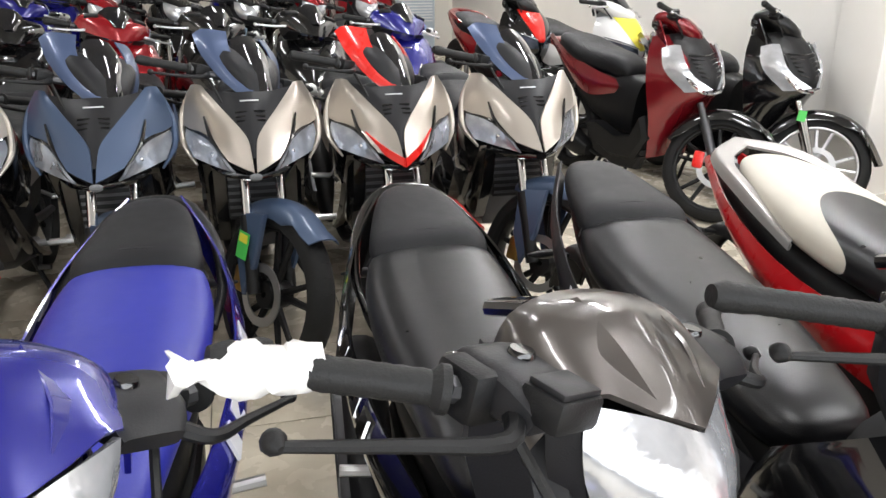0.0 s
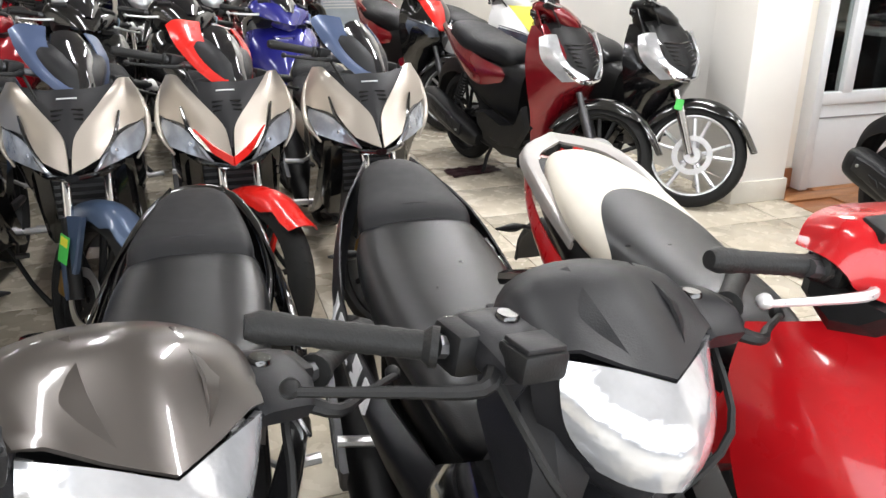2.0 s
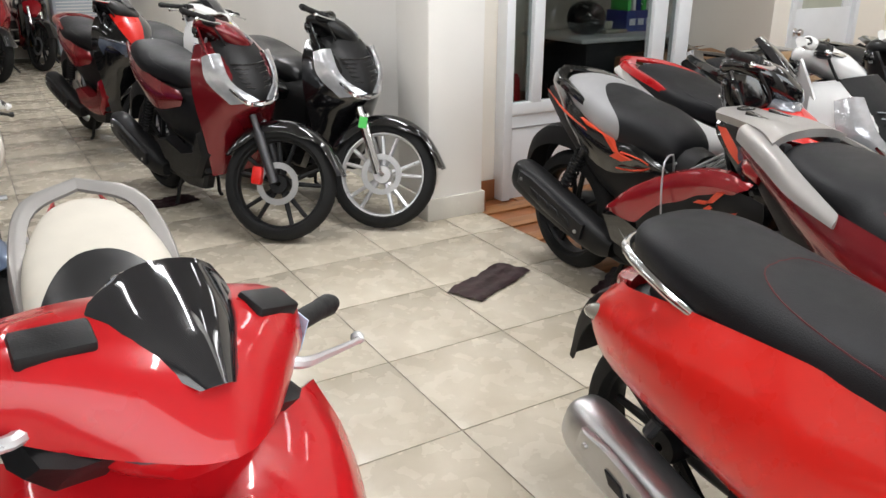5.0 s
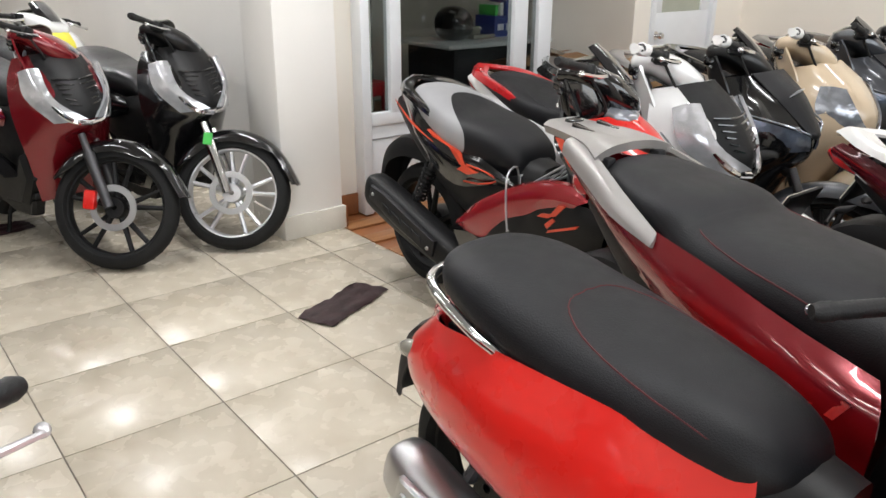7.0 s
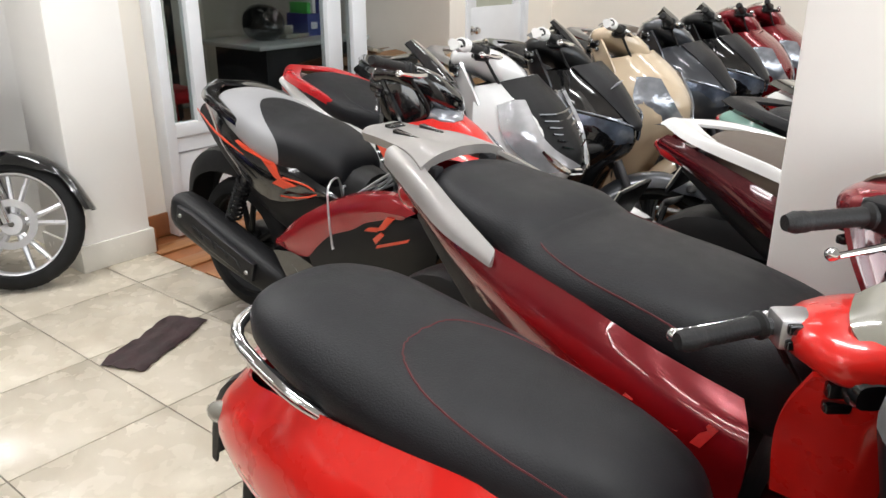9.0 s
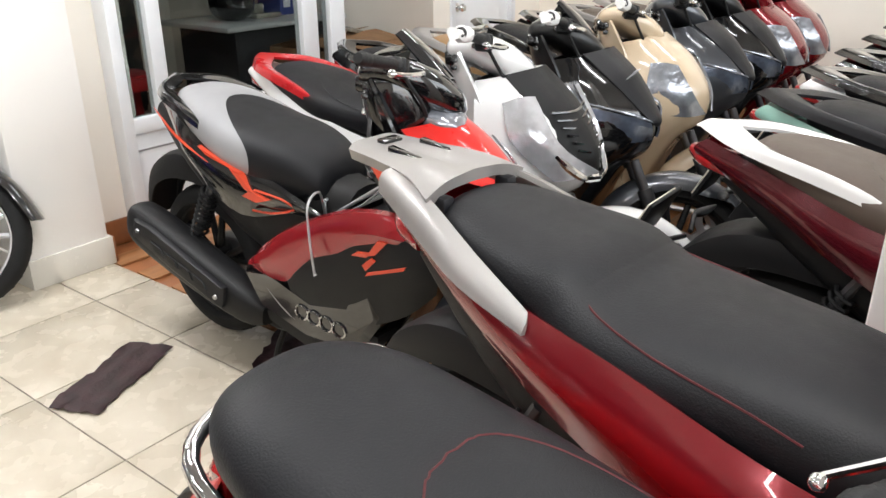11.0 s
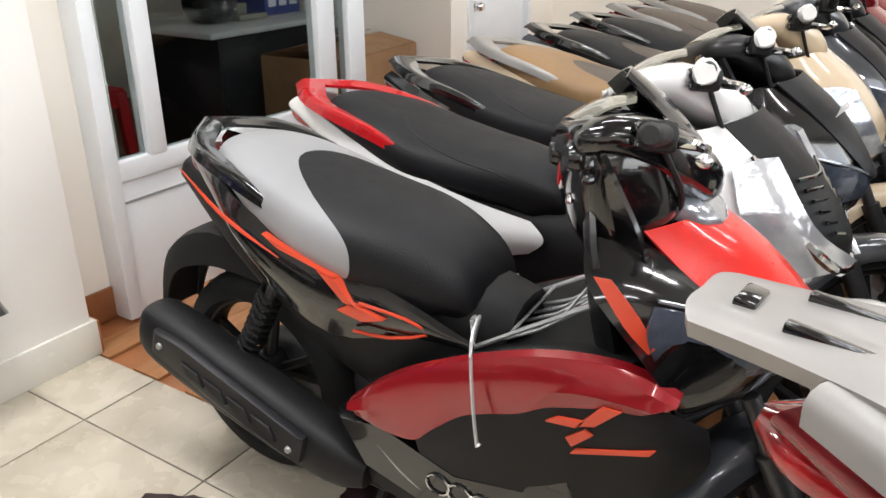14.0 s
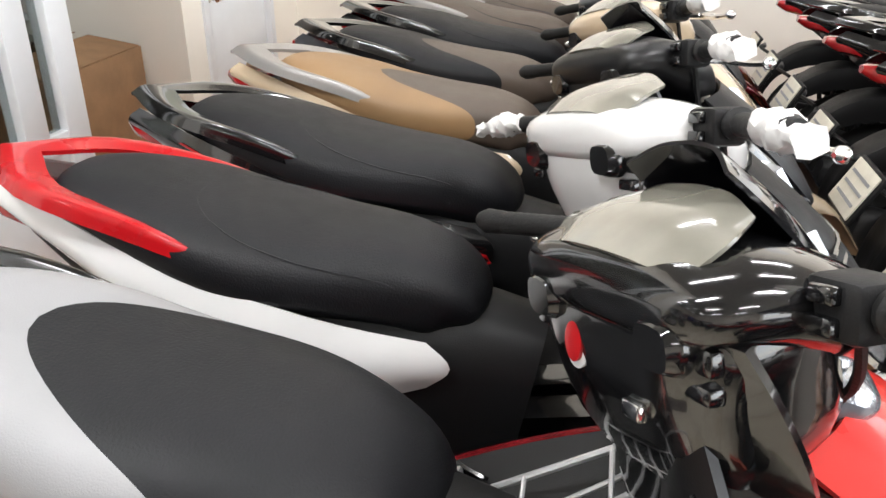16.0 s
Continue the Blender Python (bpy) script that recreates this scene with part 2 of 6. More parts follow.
def loft(secs, n=18, p=2.4, sub=3, x0=0.0):
    """A closed body on rounded sections (y, z, half width, half height) square to their own line."""
    s = cr(secs, sub)
    ty, tz = np.gradient(s[:, 0]), np.gradient(s[:, 1])
    ln = np.hypot(ty, tz) + 1e-9
    ty, tz = ty / ln, tz / ln
    vs, fs = [], []
    ang = [2 * math.pi * k / n for k in range(n)]
    e = 2.0 / p
    for i in range(len(s)):
        y, z, w, h = s[i][:4]
        w, h = max(w, 1e-4), max(h, 1e-4)
        for a in ang:
            cx, sx = math.cos(a), math.sin(a)
            u, v = w * math.copysign(abs(cx) ** e, cx), h * math.copysign(abs(sx) ** e, sx)
            vs.append((x0 + u, y - v * tz[i], z + v * ty[i]))
    m = len(s)
    for i in range(m - 1):
        for k in range(n):
            k2 = (k + 1) % n
            fs.append((i * n + k, i * n + k2, (i + 1) * n + k2, (i + 1) * n + k))
    for i in (0, m - 1):
        c = len(vs)
        vs.append((x0, s[i][0], s[i][1]))
        for k in range(n):
            k2 = (k + 1) % n
            fs.append((c, i * n + k2, i * n + k) if i == 0 else (c, i * n + k, i * n + k2))
    return vs, fs


def shell(grid, thick):
    """Thickens a grid of points against its normals."""
    g = np.array(grid, float)
    r, c = g.shape[:2]
    du, dv = np.gradient(g, axis=0), np.gradient(g, axis=1)
    nrm = np.cross(du, dv)
    nrm /= np.linalg.norm(nrm, axis=2, keepdims=True) + 1e-9
    b = g - nrm * thick
    vs = [tuple(q) for q in g.reshape(-1, 3)] + [tuple(q) for q in b.reshape(-1, 3)]
    o = r * c
    fs = []
    for i in range(r - 1):
        for j in range(c - 1):
            q = (i * c + j, (i + 1) * c + j, (i + 1) * c + j + 1, i * c + j + 1)
            fs.append(q)
            fs.append(tuple(o + k for k in reversed(q)))
    edge = [(0, j) for j in range(c)] + [(i, c - 1) for i in range(1, r)] + [(r - 1, j) for j in range(c - 2, -1, -1)] + [(i, 0) for i in range(r - 2, 0, -1)]
    ids = [i * c + j for i, j in edge]
    for a, d in zip(ids, ids[1:] + ids[:1]):
        fs.append((a, d, d + o, a + o))
    return vs, fs


def skin(rows, thick=0.006, sub=3, side=0):
    """A panel through rows of points (x, y, z). side 0: rows start on the middle line and are mirrored; 1 or -1: one side alone."""
    g = [cr(r, sub) for r in rows]
    g = np.array([cr([q[j] for q in g], sub) for j in range(len(g[0]))]).transpose(1, 0, 2)
    if side == 0:
        left = g[:, :0:-1].copy()
        left[:, :, 0] *= -1
        g = np.concatenate([left, g], axis=1)
    elif side < 0:
        g = g[:, ::-1].copy()
        g[:, :, 0] *= -1
    return shell(g, thick)


def tube(path, r, n=8, sub=4):
    """A round bar along points; r may be one radius or one for each point."""
    rr = list(r) if isinstance(r, (list, tuple)) else [r] * len(path)
    s = cr([(*p, q) for p, q in zip(path, rr)], sub)
    vs, fs = [], []
    up = Vector((0.13, 0.21, 0.97)).normalized()
    m = len(s)
    for i in range(m):
        t = Vector(s[min(i + 1, m - 1)][:3] - s[max(i - 1, 0)][:3]).normalized()
        a = t.cross(up)
        a = a.normalized() if a.length > 1e-4 else Vector((1, 0, 0))
        b = t.cross(a)
        for k in range(n):
            q = 2 * math.pi * k / n
            vs.append(tuple(Vector(s[i][:3]) + (a * math.cos(q) + b * math.sin(q)) * max(s[i][3], 1e-4)))
    for i in range(m - 1):
        for k in range(n):
            k2 = (k + 1) % n
            fs.append((i * n + k, (i + 1) * n + k, (i + 1) * n + k2, i * n + k2))
    fs.append(tuple(range(n)))
    fs.append(tuple((m - 1) * n + k for k in reversed(range(n))))
    return vs, fs


def revolve(profile, n=40, c=(0, 0, 0), closed=True):
    """A ring round the x axis from (radius, x) points."""
    vs, fs = [], []
    m = len(profile)
    for k in range(n):
        a = 2 * math.pi * k / n
        for r, x in profile:
            vs.append((c[0] + x, c[1] + r * math.cos(a), c[2] + r * math.sin(a)))
    for k in range(n):
        k2 = (k + 1) % n
        for j in range(m if closed else m - 1):
            j2 = (j + 1) % m
            fs.append((k * m + j, k2 * m + j, k2 * m + j2, k * m + j2))
    return vs, fs


def slab(poly, xa, xb, inset=0.012, c=None):
    """A panel with the outline poly of (y, z), from xa inside to a narrower face at xb."""
    a = np.array(poly, float)
    mid = a.mean(0)
    d = a - mid
    k = 1 - inset / (np.linalg.norm(d, axis=1, keepdims=True) + 1e-9)
    f = mid + d * np.clip(k, 0.3, 1)
    step = xb - xa
    n = len(a)
    vs = [(xa, *q) for q in a] + [(xa + step * 0.7, *q) for q in a] + [(xb, *q) for q in f]
    fs = [tuple(reversed(range(n))) if step > 0 else tuple(range(n)), tuple(range(2 * n, 3 * n)) if step > 0 else tuple(reversed(range(2 * n, 3 * n)))]
    for r in (0, 1):
        for i in range(n):
            j = (i + 1) % n
            q = (r * n + i, r * n + j, (r + 1) * n + j, (r + 1) * n + i)
            fs.append(q if step > 0 else tuple(reversed(q)))
    return vs, fs


def block(x0, x1, y0, y1, z0, z1, bev=0.006):
    """A box with chamfered edges."""
    bm = bmesh.new()
    bmesh.ops.create_cube(bm, size=1)
    for v in bm.verts:
        v.co = ((x0 + x1) / 2 + v.co.x * (x1 - x0), (y0 + y1) / 2 + v.co.y * (y1 - y0), (z0 + z1) / 2 + v.co.z * (z1 - z0))
    if bev:
        bmesh.ops.bevel(bm, geom=bm.edges[:], offset=bev, segments=2, affect="EDGES", profile=0.5)
    bm.verts.index_update()
    g = ([tuple(v.co) for v in bm.verts], [tuple(v.index for v in f.verts) for f in bm.faces])
    bm.free()
    return g


def join(*gs):
    vs, fs = [], []
    for a, b in gs:
        o = len(vs)
        vs += list(a)
        fs += [tuple(i + o for i in f) for f in b]
    return vs, fs


def moved(g, m):
    return [tuple(m @ Vector(v)) for v in g[0]], g[1]


def mesh_of(name, g, mat, sharp=38):
    me = bpy.data.meshes.new(name)
    me.from_pydata(g[0], [], g[1])
    me.materials.append(mat)
    me.polygons.foreach_set("use_smooth", [True] * len(me.polygons))
    me.update()
    me.set_sharp_from_angle(angle=radians(sharp))
    return me


def part(name, g, mat, parent=None, label="", sharp=38):
    ob = new(name, mesh_of(name, g, mat, sharp))
    if parent is not None:
        ob.parent = parent
    if label:
        tagged(ob, label)
    return ob


def thing(name, label, category, m=None, group=""):
    ob = new(name)
    ob.empty_display_size = 0.1
    if m is not None:
        ob.matrix_world = m
    return tagged(ob, label, category, group)


def solid(name, g, mat, label="", category="", kind="", group=""):
    return tagged(part(name, g, mat), label, category, group, kind)


# ---------------------------------------------------------------- motorbikes: y ahead, x to the bike's right, wheels on z = 0
AXLE = 0.635


def steering(angle, r):
    """The turn of the steered parts about the raked head."""
    a = Vector((0, 0.58, r))
    return Matrix.Translation(a) @ Matrix.Rotation(radians(angle), 4, Vector((0, -0.44, 0.90))) @ Matrix.Translation(-a)


def two_tone(secs, edge, n=72, p=2.7, sub=13, rows=20):
    """A seat body cut along the curve y = edge(x) into a front and a rear shell."""
    vs = np.array(loft(secs, n, p, sub)[0][:-2]).reshape(-1, n, 3)
    m = len(vs)
    cut = []
    for k in range(n):
        f = [vs[i, k, 1] - edge(vs[i, k, 0]) for i in range(m)]
        i = next((q for q in range(1, m) if f[q] < 0), m - 1)
        cut.append(min(m - 1.0, max(0.5, i - 1 + f[i - 1] / (f[i - 1] - f[i] + 1e-9))))

    def sample(t, k):
        i = min(int(t), m - 2)
        return vs[i, k] + (vs[i + 1, k] - vs[i, k]) * (t - i)

    out = []
    for front in (True, False):
        pts, fs = [], []
        for r in range(rows + 1):
            for k in range(n):
                a, b = (0.0, cut[k]) if front else (cut[k], m - 1.0)
                pts.append(tuple(sample(a + (b - a) * r / rows, k)))
        for r in range(rows):
            for k in range(n):
                k2 = (k + 1) % n
                fs.append((r * n + k, r * n + k2, (r + 1) * n + k2, (r + 1) * n + k))
        fs.append(tuple(reversed(range(n))) if front else tuple(rows * n + k for k in range(n)))
        out.append((pts, fs))
    return out


def wheel(bike, cy, r, half, m=None, rim_mat=None, spokes=5, twin=True, disc=True, caliper=None):
    m = m or Matrix()
    c = (0, cy, r)
    rr = r - half * 1.25
    rim = [revolve([(rr + 0.012, -half * 0.62), (rr + 0.012, half * 0.62), (rr - 0.012, half * 0.55), (rr - 0.018, 0.012), (rr - 0.018, -0.012), (rr - 0.012, -half * 0.55)], 40, c),
           revolve([(0.012, -0.045), (0.045, -0.045), (0.05, -0.02), (0.05, 0.02), (0.045, 0.045), (0.012, 0.045)], 20, c)]
    spoke = []
    for k in range(spokes):
        a0 = 2 * math.pi * k / spokes + 0.3
        for da in ((-0.16, 0.16) if twin else (0.0,)):
            a, b = a0 + da * 0.5, a0 + da * 1.25
            pa = (0, cy + 0.04 * math.cos(a), r + 0.04 * math.sin(a))
            pb = (0, cy + (rr - 0.008) * math.cos(b), r + (rr - 0.008) * math.sin(b))
            spoke.append(tube([pa, ((pa[0] + pb[0]) / 2, (pa[1] + pb[1]) / 2, (pa[2] + pb[2]) / 2), pb], [0.015, 0.012, 0.011] if twin else [0.019, 0.015, 0.013], 6, 2))
    w = part("wheel", moved(join(*rim), m), rim_mat or M_PLASTIC, bike)
    for q in spoke:
        part("spoke", moved(q, m), rim_mat or M_PLASTIC, w)
    prof = []
    for k in range(13):
        a = math.pi * (k / 12) - 0.0
        prof.append((r - half * 1.15 + half * 1.15 * math.sin(a) ** 0.75, -half * math.cos(a)))
    prof += [(rr - 0.004, half * 0.72), (rr - 0.004, -half * 0.72)]
    part("tyre", moved(revolve(prof, 44, c), m), M_RUBBER, w)
    tread = []
    for k in range(36):
        a = 2 * math.pi * k / 36
        for s in (-1, 1):
            q = tube([(s * half * 0.15, cy + (r - 0.0005) * math.cos(a), r + (r - 0.0005) * math.sin(a)),
                      (s * half * 0.75, cy + (r - half * 0.38) * math.cos(a + 0.09), r + (r - half * 0.38) * math.sin(a + 0.09))], 0.003, 4, 1)
            tread.append(q)
    part("tread_blocks", moved(join(*tread), m), M_RUBBER, w)["kind"] = "stuff"
    if disc:
        part("brake_disc", moved(revolve([(0.076, 0.052), (0.106, 0.052), (0.106, 0.057), (0.076, 0.057)], 32, c), m), M_ALU, w)
        if caliper:
            part("brake_caliper", moved(block(0.035, 0.085, cy - 0.13, cy - 0.075, r - 0.02, r + 0.07, 0.012), m), caliper, bike)
    return w


def fender_front(bike, r, m, mat, half=0.055, a0=22, a1=128, skirt=True, label=""):
    rows = []
    for k in range(9):
        a = radians(a0 + (a1 - a0) * k / 8)
        q = r + 0.030 + (0.02 if k == 0 else 0)
        row = []
        for x, drop in ((0, 0), (half * 0.6, 0.006), (half, 0.028), (half * 1.08, 0.06 if 2 < k < 8 else 0.03)):
            rad = q - drop
            row.append((x, AXLE + rad * math.cos(a), r + rad * math.sin(a)))
        rows.append(row)
    f = part("front_fender", moved(skin(rows, -0.004, 2), m), mat, bike, label)
    if skirt:
        for s in (-1, 1):
            poly = [(AXLE - 0.02, r + 0.27), (AXLE - 0.14, r + 0.24), (AXLE - 0.12, r + 0.08), (AXLE - 0.06, r - 0.02), (AXLE - 0.02, r + 0.10)]
            part("fender_skirt", moved(slab(poly, s * (half + 0.016), s * (half + 0.034), 0.008), m), mat, f)
    return f


def fork(bike, r, m, lower, upper, top=0.66, lean=0.4):
    for s in (-1, 1):
        x = s * 0.072
        d = Vector((0, -0.44, 0.90))
        a = Vector((x, AXLE - 0.012, r))
        part("fork_leg", moved(tube([a, a + d * 0.13, a + d * 0.26], [0.023, 0.024, 0.026], 10, 1), m), lower, bike)
        part("fork_tube", moved(tube([a + d * 0.255, a + d * ((top - r) / 0.9)], 0.0165, 10, 1), m), upper, bike)


def handlebar(bike, m, grip=M_GRIP, lever=M_CHROME, half=0.345, z=1.02, y=0.24, bag=(False, False), bulb=True, sweep=0.045, glen=0.135, housing=None):
    part("handlebar", moved(tube([(-0.21, y, z), (-0.1, y + 0.012, z - 0.01), (0.1, y + 0.012, z - 0.01), (0.21, y, z)], 0.012, 8, 3), m), M_STEEL, bike)
    for i, s in enumerate((-1, 1)):
        tip = Vector((s * half, y - sweep, z - 0.004))
        root = Vector((s * (half - glen), y + 0.003, z))
        line, rad = [], []
        for k in range(23):
            line.append(root.lerp(tip, k / 22))
            rad.append(0.020 if k < 2 else (0.0146 if k % 2 else 0.0138) if k < 20 else 0.0158)
        line += [tip + Vector((s * 0.006, -0.002, 0)), tip + Vector((s * 0.020, -0.006, 0))]
        rad += [0.0165, 0.0115]
        g = [tube(line, rad, 14, 1)]
        gp = part("grip", moved(join(*g), m), grip, bike)
        part("switch_housing", moved(join(block(s * (half - glen - 0.037) - 0.022, s * (half - glen - 0.037) + 0.03, y - 0.024, y + 0.026, z - 0.026, z + 0.020, 0.008)), m), housing or M_PLASTIC, bike)
        for q in (-0.014, 0.008):
            part("switch_button", moved(block(s * (half - glen - 0.035) - 0.012, s * (half - glen - 0.035) + 0.012, y - 0.032, y - 0.020, z + q - 0.007, z + q + 0.007, 0.003), m), M_BLACK, bike)
        w = half - 0.345
        lv = [tube([(s * (0.165 + w), y + 0.035, z - 0.008), (s * (0.20 + w), y + 0.064, z - 0.014), (s * (0.265 + w), y + 0.068 - sweep * 0.45, z - 0.024), (s * (0.345 + w), y + 0.066 - sweep * 0.85, z - 0.030)], [0.010, 0.0078, 0.0058, 0.0046], 8, 4)]
        if bulb:
            lv.append(loft([(y + 0.048 - sweep * 0.85, z - 0.030, 0.003, 0.003), (y + 0.054 - sweep * 0.85, z - 0.030, 0.009, 0.009), (y + 0.062 - sweep * 0.85, z - 0.030, 0.0095, 0.0095), (y + 0.070 - sweep * 0.85, z - 0.030, 0.003, 0.003)], 10, 2, 2, s * (0.348 + w)))
        part("brake_lever", moved(join(*lv), m), lever, bike)
        if bag[i]:
            rnd = random.Random(7 + i)
            path, rad = [], []
            for k in range(7):
                path.append((s * (half - 0.055 + 0.017 * k), y - sweep * 0.66 - 0.006 * k, z - 0.002 * k))
                rad.append((0.016, 0.018, 0.020, 0.020, 0.017, 0.009, 0.015)[k] * rnd.uniform(0.85, 1.15))
            b = tube(path, rad, 11, 3)
            b = ([tuple(Vector(v) + Vector((rnd.uniform(-1, 1), rnd.uniform(-1, 1), rnd.uniform(-1, 1))) * 0.0035) for v in b[0]], b[1])
            part("plastic_wrap", moved(b, m), M_BAG, gp, "crumpled white plastic wrap", 50)


def leaf_signal(bike, y, z, x=0.13, mat=None):
    """Slim leaf-shaped turn signals on short stalks."""
    for s in (-1, 1):
        g = loft([(0.0, 0.0, 0.005, 0.006), (0.025, 0.002, 0.017, 0.012), (0.055, 0.004, 0.015, 0.010), (0.095, 0.010, 0.003, 0.003)], 12, 2, 3)
        g = moved(g, Matrix.Translation((s * x * 0.6, y, z)) @ Matrix.Rotation(radians(-90 * s + 18 * s), 4, "Z"))
        part("turn_signal", g, mat or M_DGREY, bike, "slim dark turn signal")
        part("signal_stalk", tube([(s * 0.02, y + 0.03, z - 0.01), (s * x * 0.62, y, z)], 0.007, 6, 1), M_PLASTIC, bike)


def engine_under(bike):
    en = part("engine", loft([(0.17, 0.45, 0.07, 0.06), (0.10, 0.42, 0.09, 0.09), (0.0, 0.36, 0.12, 0.12), (-0.15, 0.33, 0.13, 0.11), (-0.24, 0.34, 0.08, 0.07)], 16, 3.0, 3), M_STEEL, bike)
    for k in range(6):
        part("cooling_fin", block(-0.085, 0.085, 0.10 + 0.018 * k, 0.109 + 0.018 * k, 0.34 - 0.006 * k, 0.50 - 0.006 * k, 0), M_STEEL, en)
    for s in (-1, 1):
        part("engine_cover", revolve([(0.002, s * 0.128), (0.07, s * 0.132), (0.085, s * 0.12), (0.09, s * 0.09)], 24, (0, -0.11, 0.33), False), M_STEEL, bike)
        part("foot_peg", join(tube([(s * 0.11, -0.12, 0.29), (s * 0.20, -0.12, 0.29)], 0.009, 8, 1), tube([(s * 0.17, -0.12, 0.292), (s * 0.265, -0.125, 0.294)], [0.014, 0.015], 8, 1)), M_ALU, bike, "ribbed aluminium foot peg")
        part("pillion_peg", join(tube([(s * 0.10, -0.42, 0.42), (s * 0.15, -0.40, 0.40)], 0.008, 6, 1), tube([(s * 0.14, -0.40, 0.40), (s * 0.225, -0.41, 0.405)], 0.012, 8, 1)), M_ALU, bike)
        part("swingarm", tube([(s * 0.075, -0.22, 0.34), (s * 0.082, -0.42, 0.31), (s * 0.078, -AXLE, 0.28)], [0.022, 0.02, 0.017], 8, 2), M_STEEL, bike)
    part("gear_pedal", join(tube([(-0.14, -0.10, 0.27), (-0.16, 0.04, 0.25)], 0.007, 6, 1), tube([(-0.155, 0.04, 0.25), (-0.20, 0.045, 0.252)], 0.011, 8, 1)), M_STEEL, bike)
    part("side_stand", tube([(-0.10, -0.10, 0.25), (-0.17, -0.05, 0.10), (-0.235, -0.02, 0.006)], [0.011, 0.010, 0.013], 8, 2), M_PLASTIC, bike)


def exhaust(bike, mat, shield, long=True):
    can = part("exhaust", join(tube([(0.08, 0.05, 0.26), (0.12, -0.10, 0.20), (0.135, -0.28, 0.24)], [0.016, 0.018, 0.024], 10, 4),
                         loft([(-0.26, 0.245, 0.028, 0.03), (-0.32, 0.265, 0.05, 0.055), (-0.55, 0.34, 0.058, 0.068), (-0.80, 0.43, 0.055, 0.062), (-0.84, 0.445, 0.04, 0.045), (-0.845, 0.446, 0.02, 0.02)], 16, 2.6, 3, 0.155)), mat, bike)
    part("heat_shield", join(slab([(-0.40, 0.33), (-0.74, 0.455), (-0.76, 0.40), (-0.42, 0.27)], 0.205, 0.224, 0.01),
                             *[slab([(-0.48 - 0.06 * k, 0.335 + 0.022 * k), (-0.52 - 0.06 * k, 0.35 + 0.022 * k), (-0.50 - 0.06 * k, 0.315 + 0.022 * k), (-0.46 - 0.06 * k, 0.30 + 0.022 * k)], 0.22, 0.229, 0.004) for k in range(4)]), shield, can)


def shock(bike, x=0.11):
    a, b = Vector((x, -0.60, 0.36)), Vector((x * 0.95, -0.46, 0.62))
    coil = []
    u = (b - a).normalized()
    p, q = u.cross(Vector((1, 0, 0))).normalized(), Vector((1, 0, 0))
    for k in range(73):
        t = k / 72
        an = t * 9 * 2 * math.pi
        coil.append(a.lerp(b, 0.22 + 0.66 * t) + (p * math.cos(an) + q * math.sin(an)) * 0.027)
    sh = part("shock_absorber", join(tube([a, a.lerp(b, 0.5), b], [0.016, 0.013, 0.015], 8, 1)), M_STEEL, bike)
    part("spring", tube(coil, 0.0055, 6, 1), M_PLASTIC, sh)


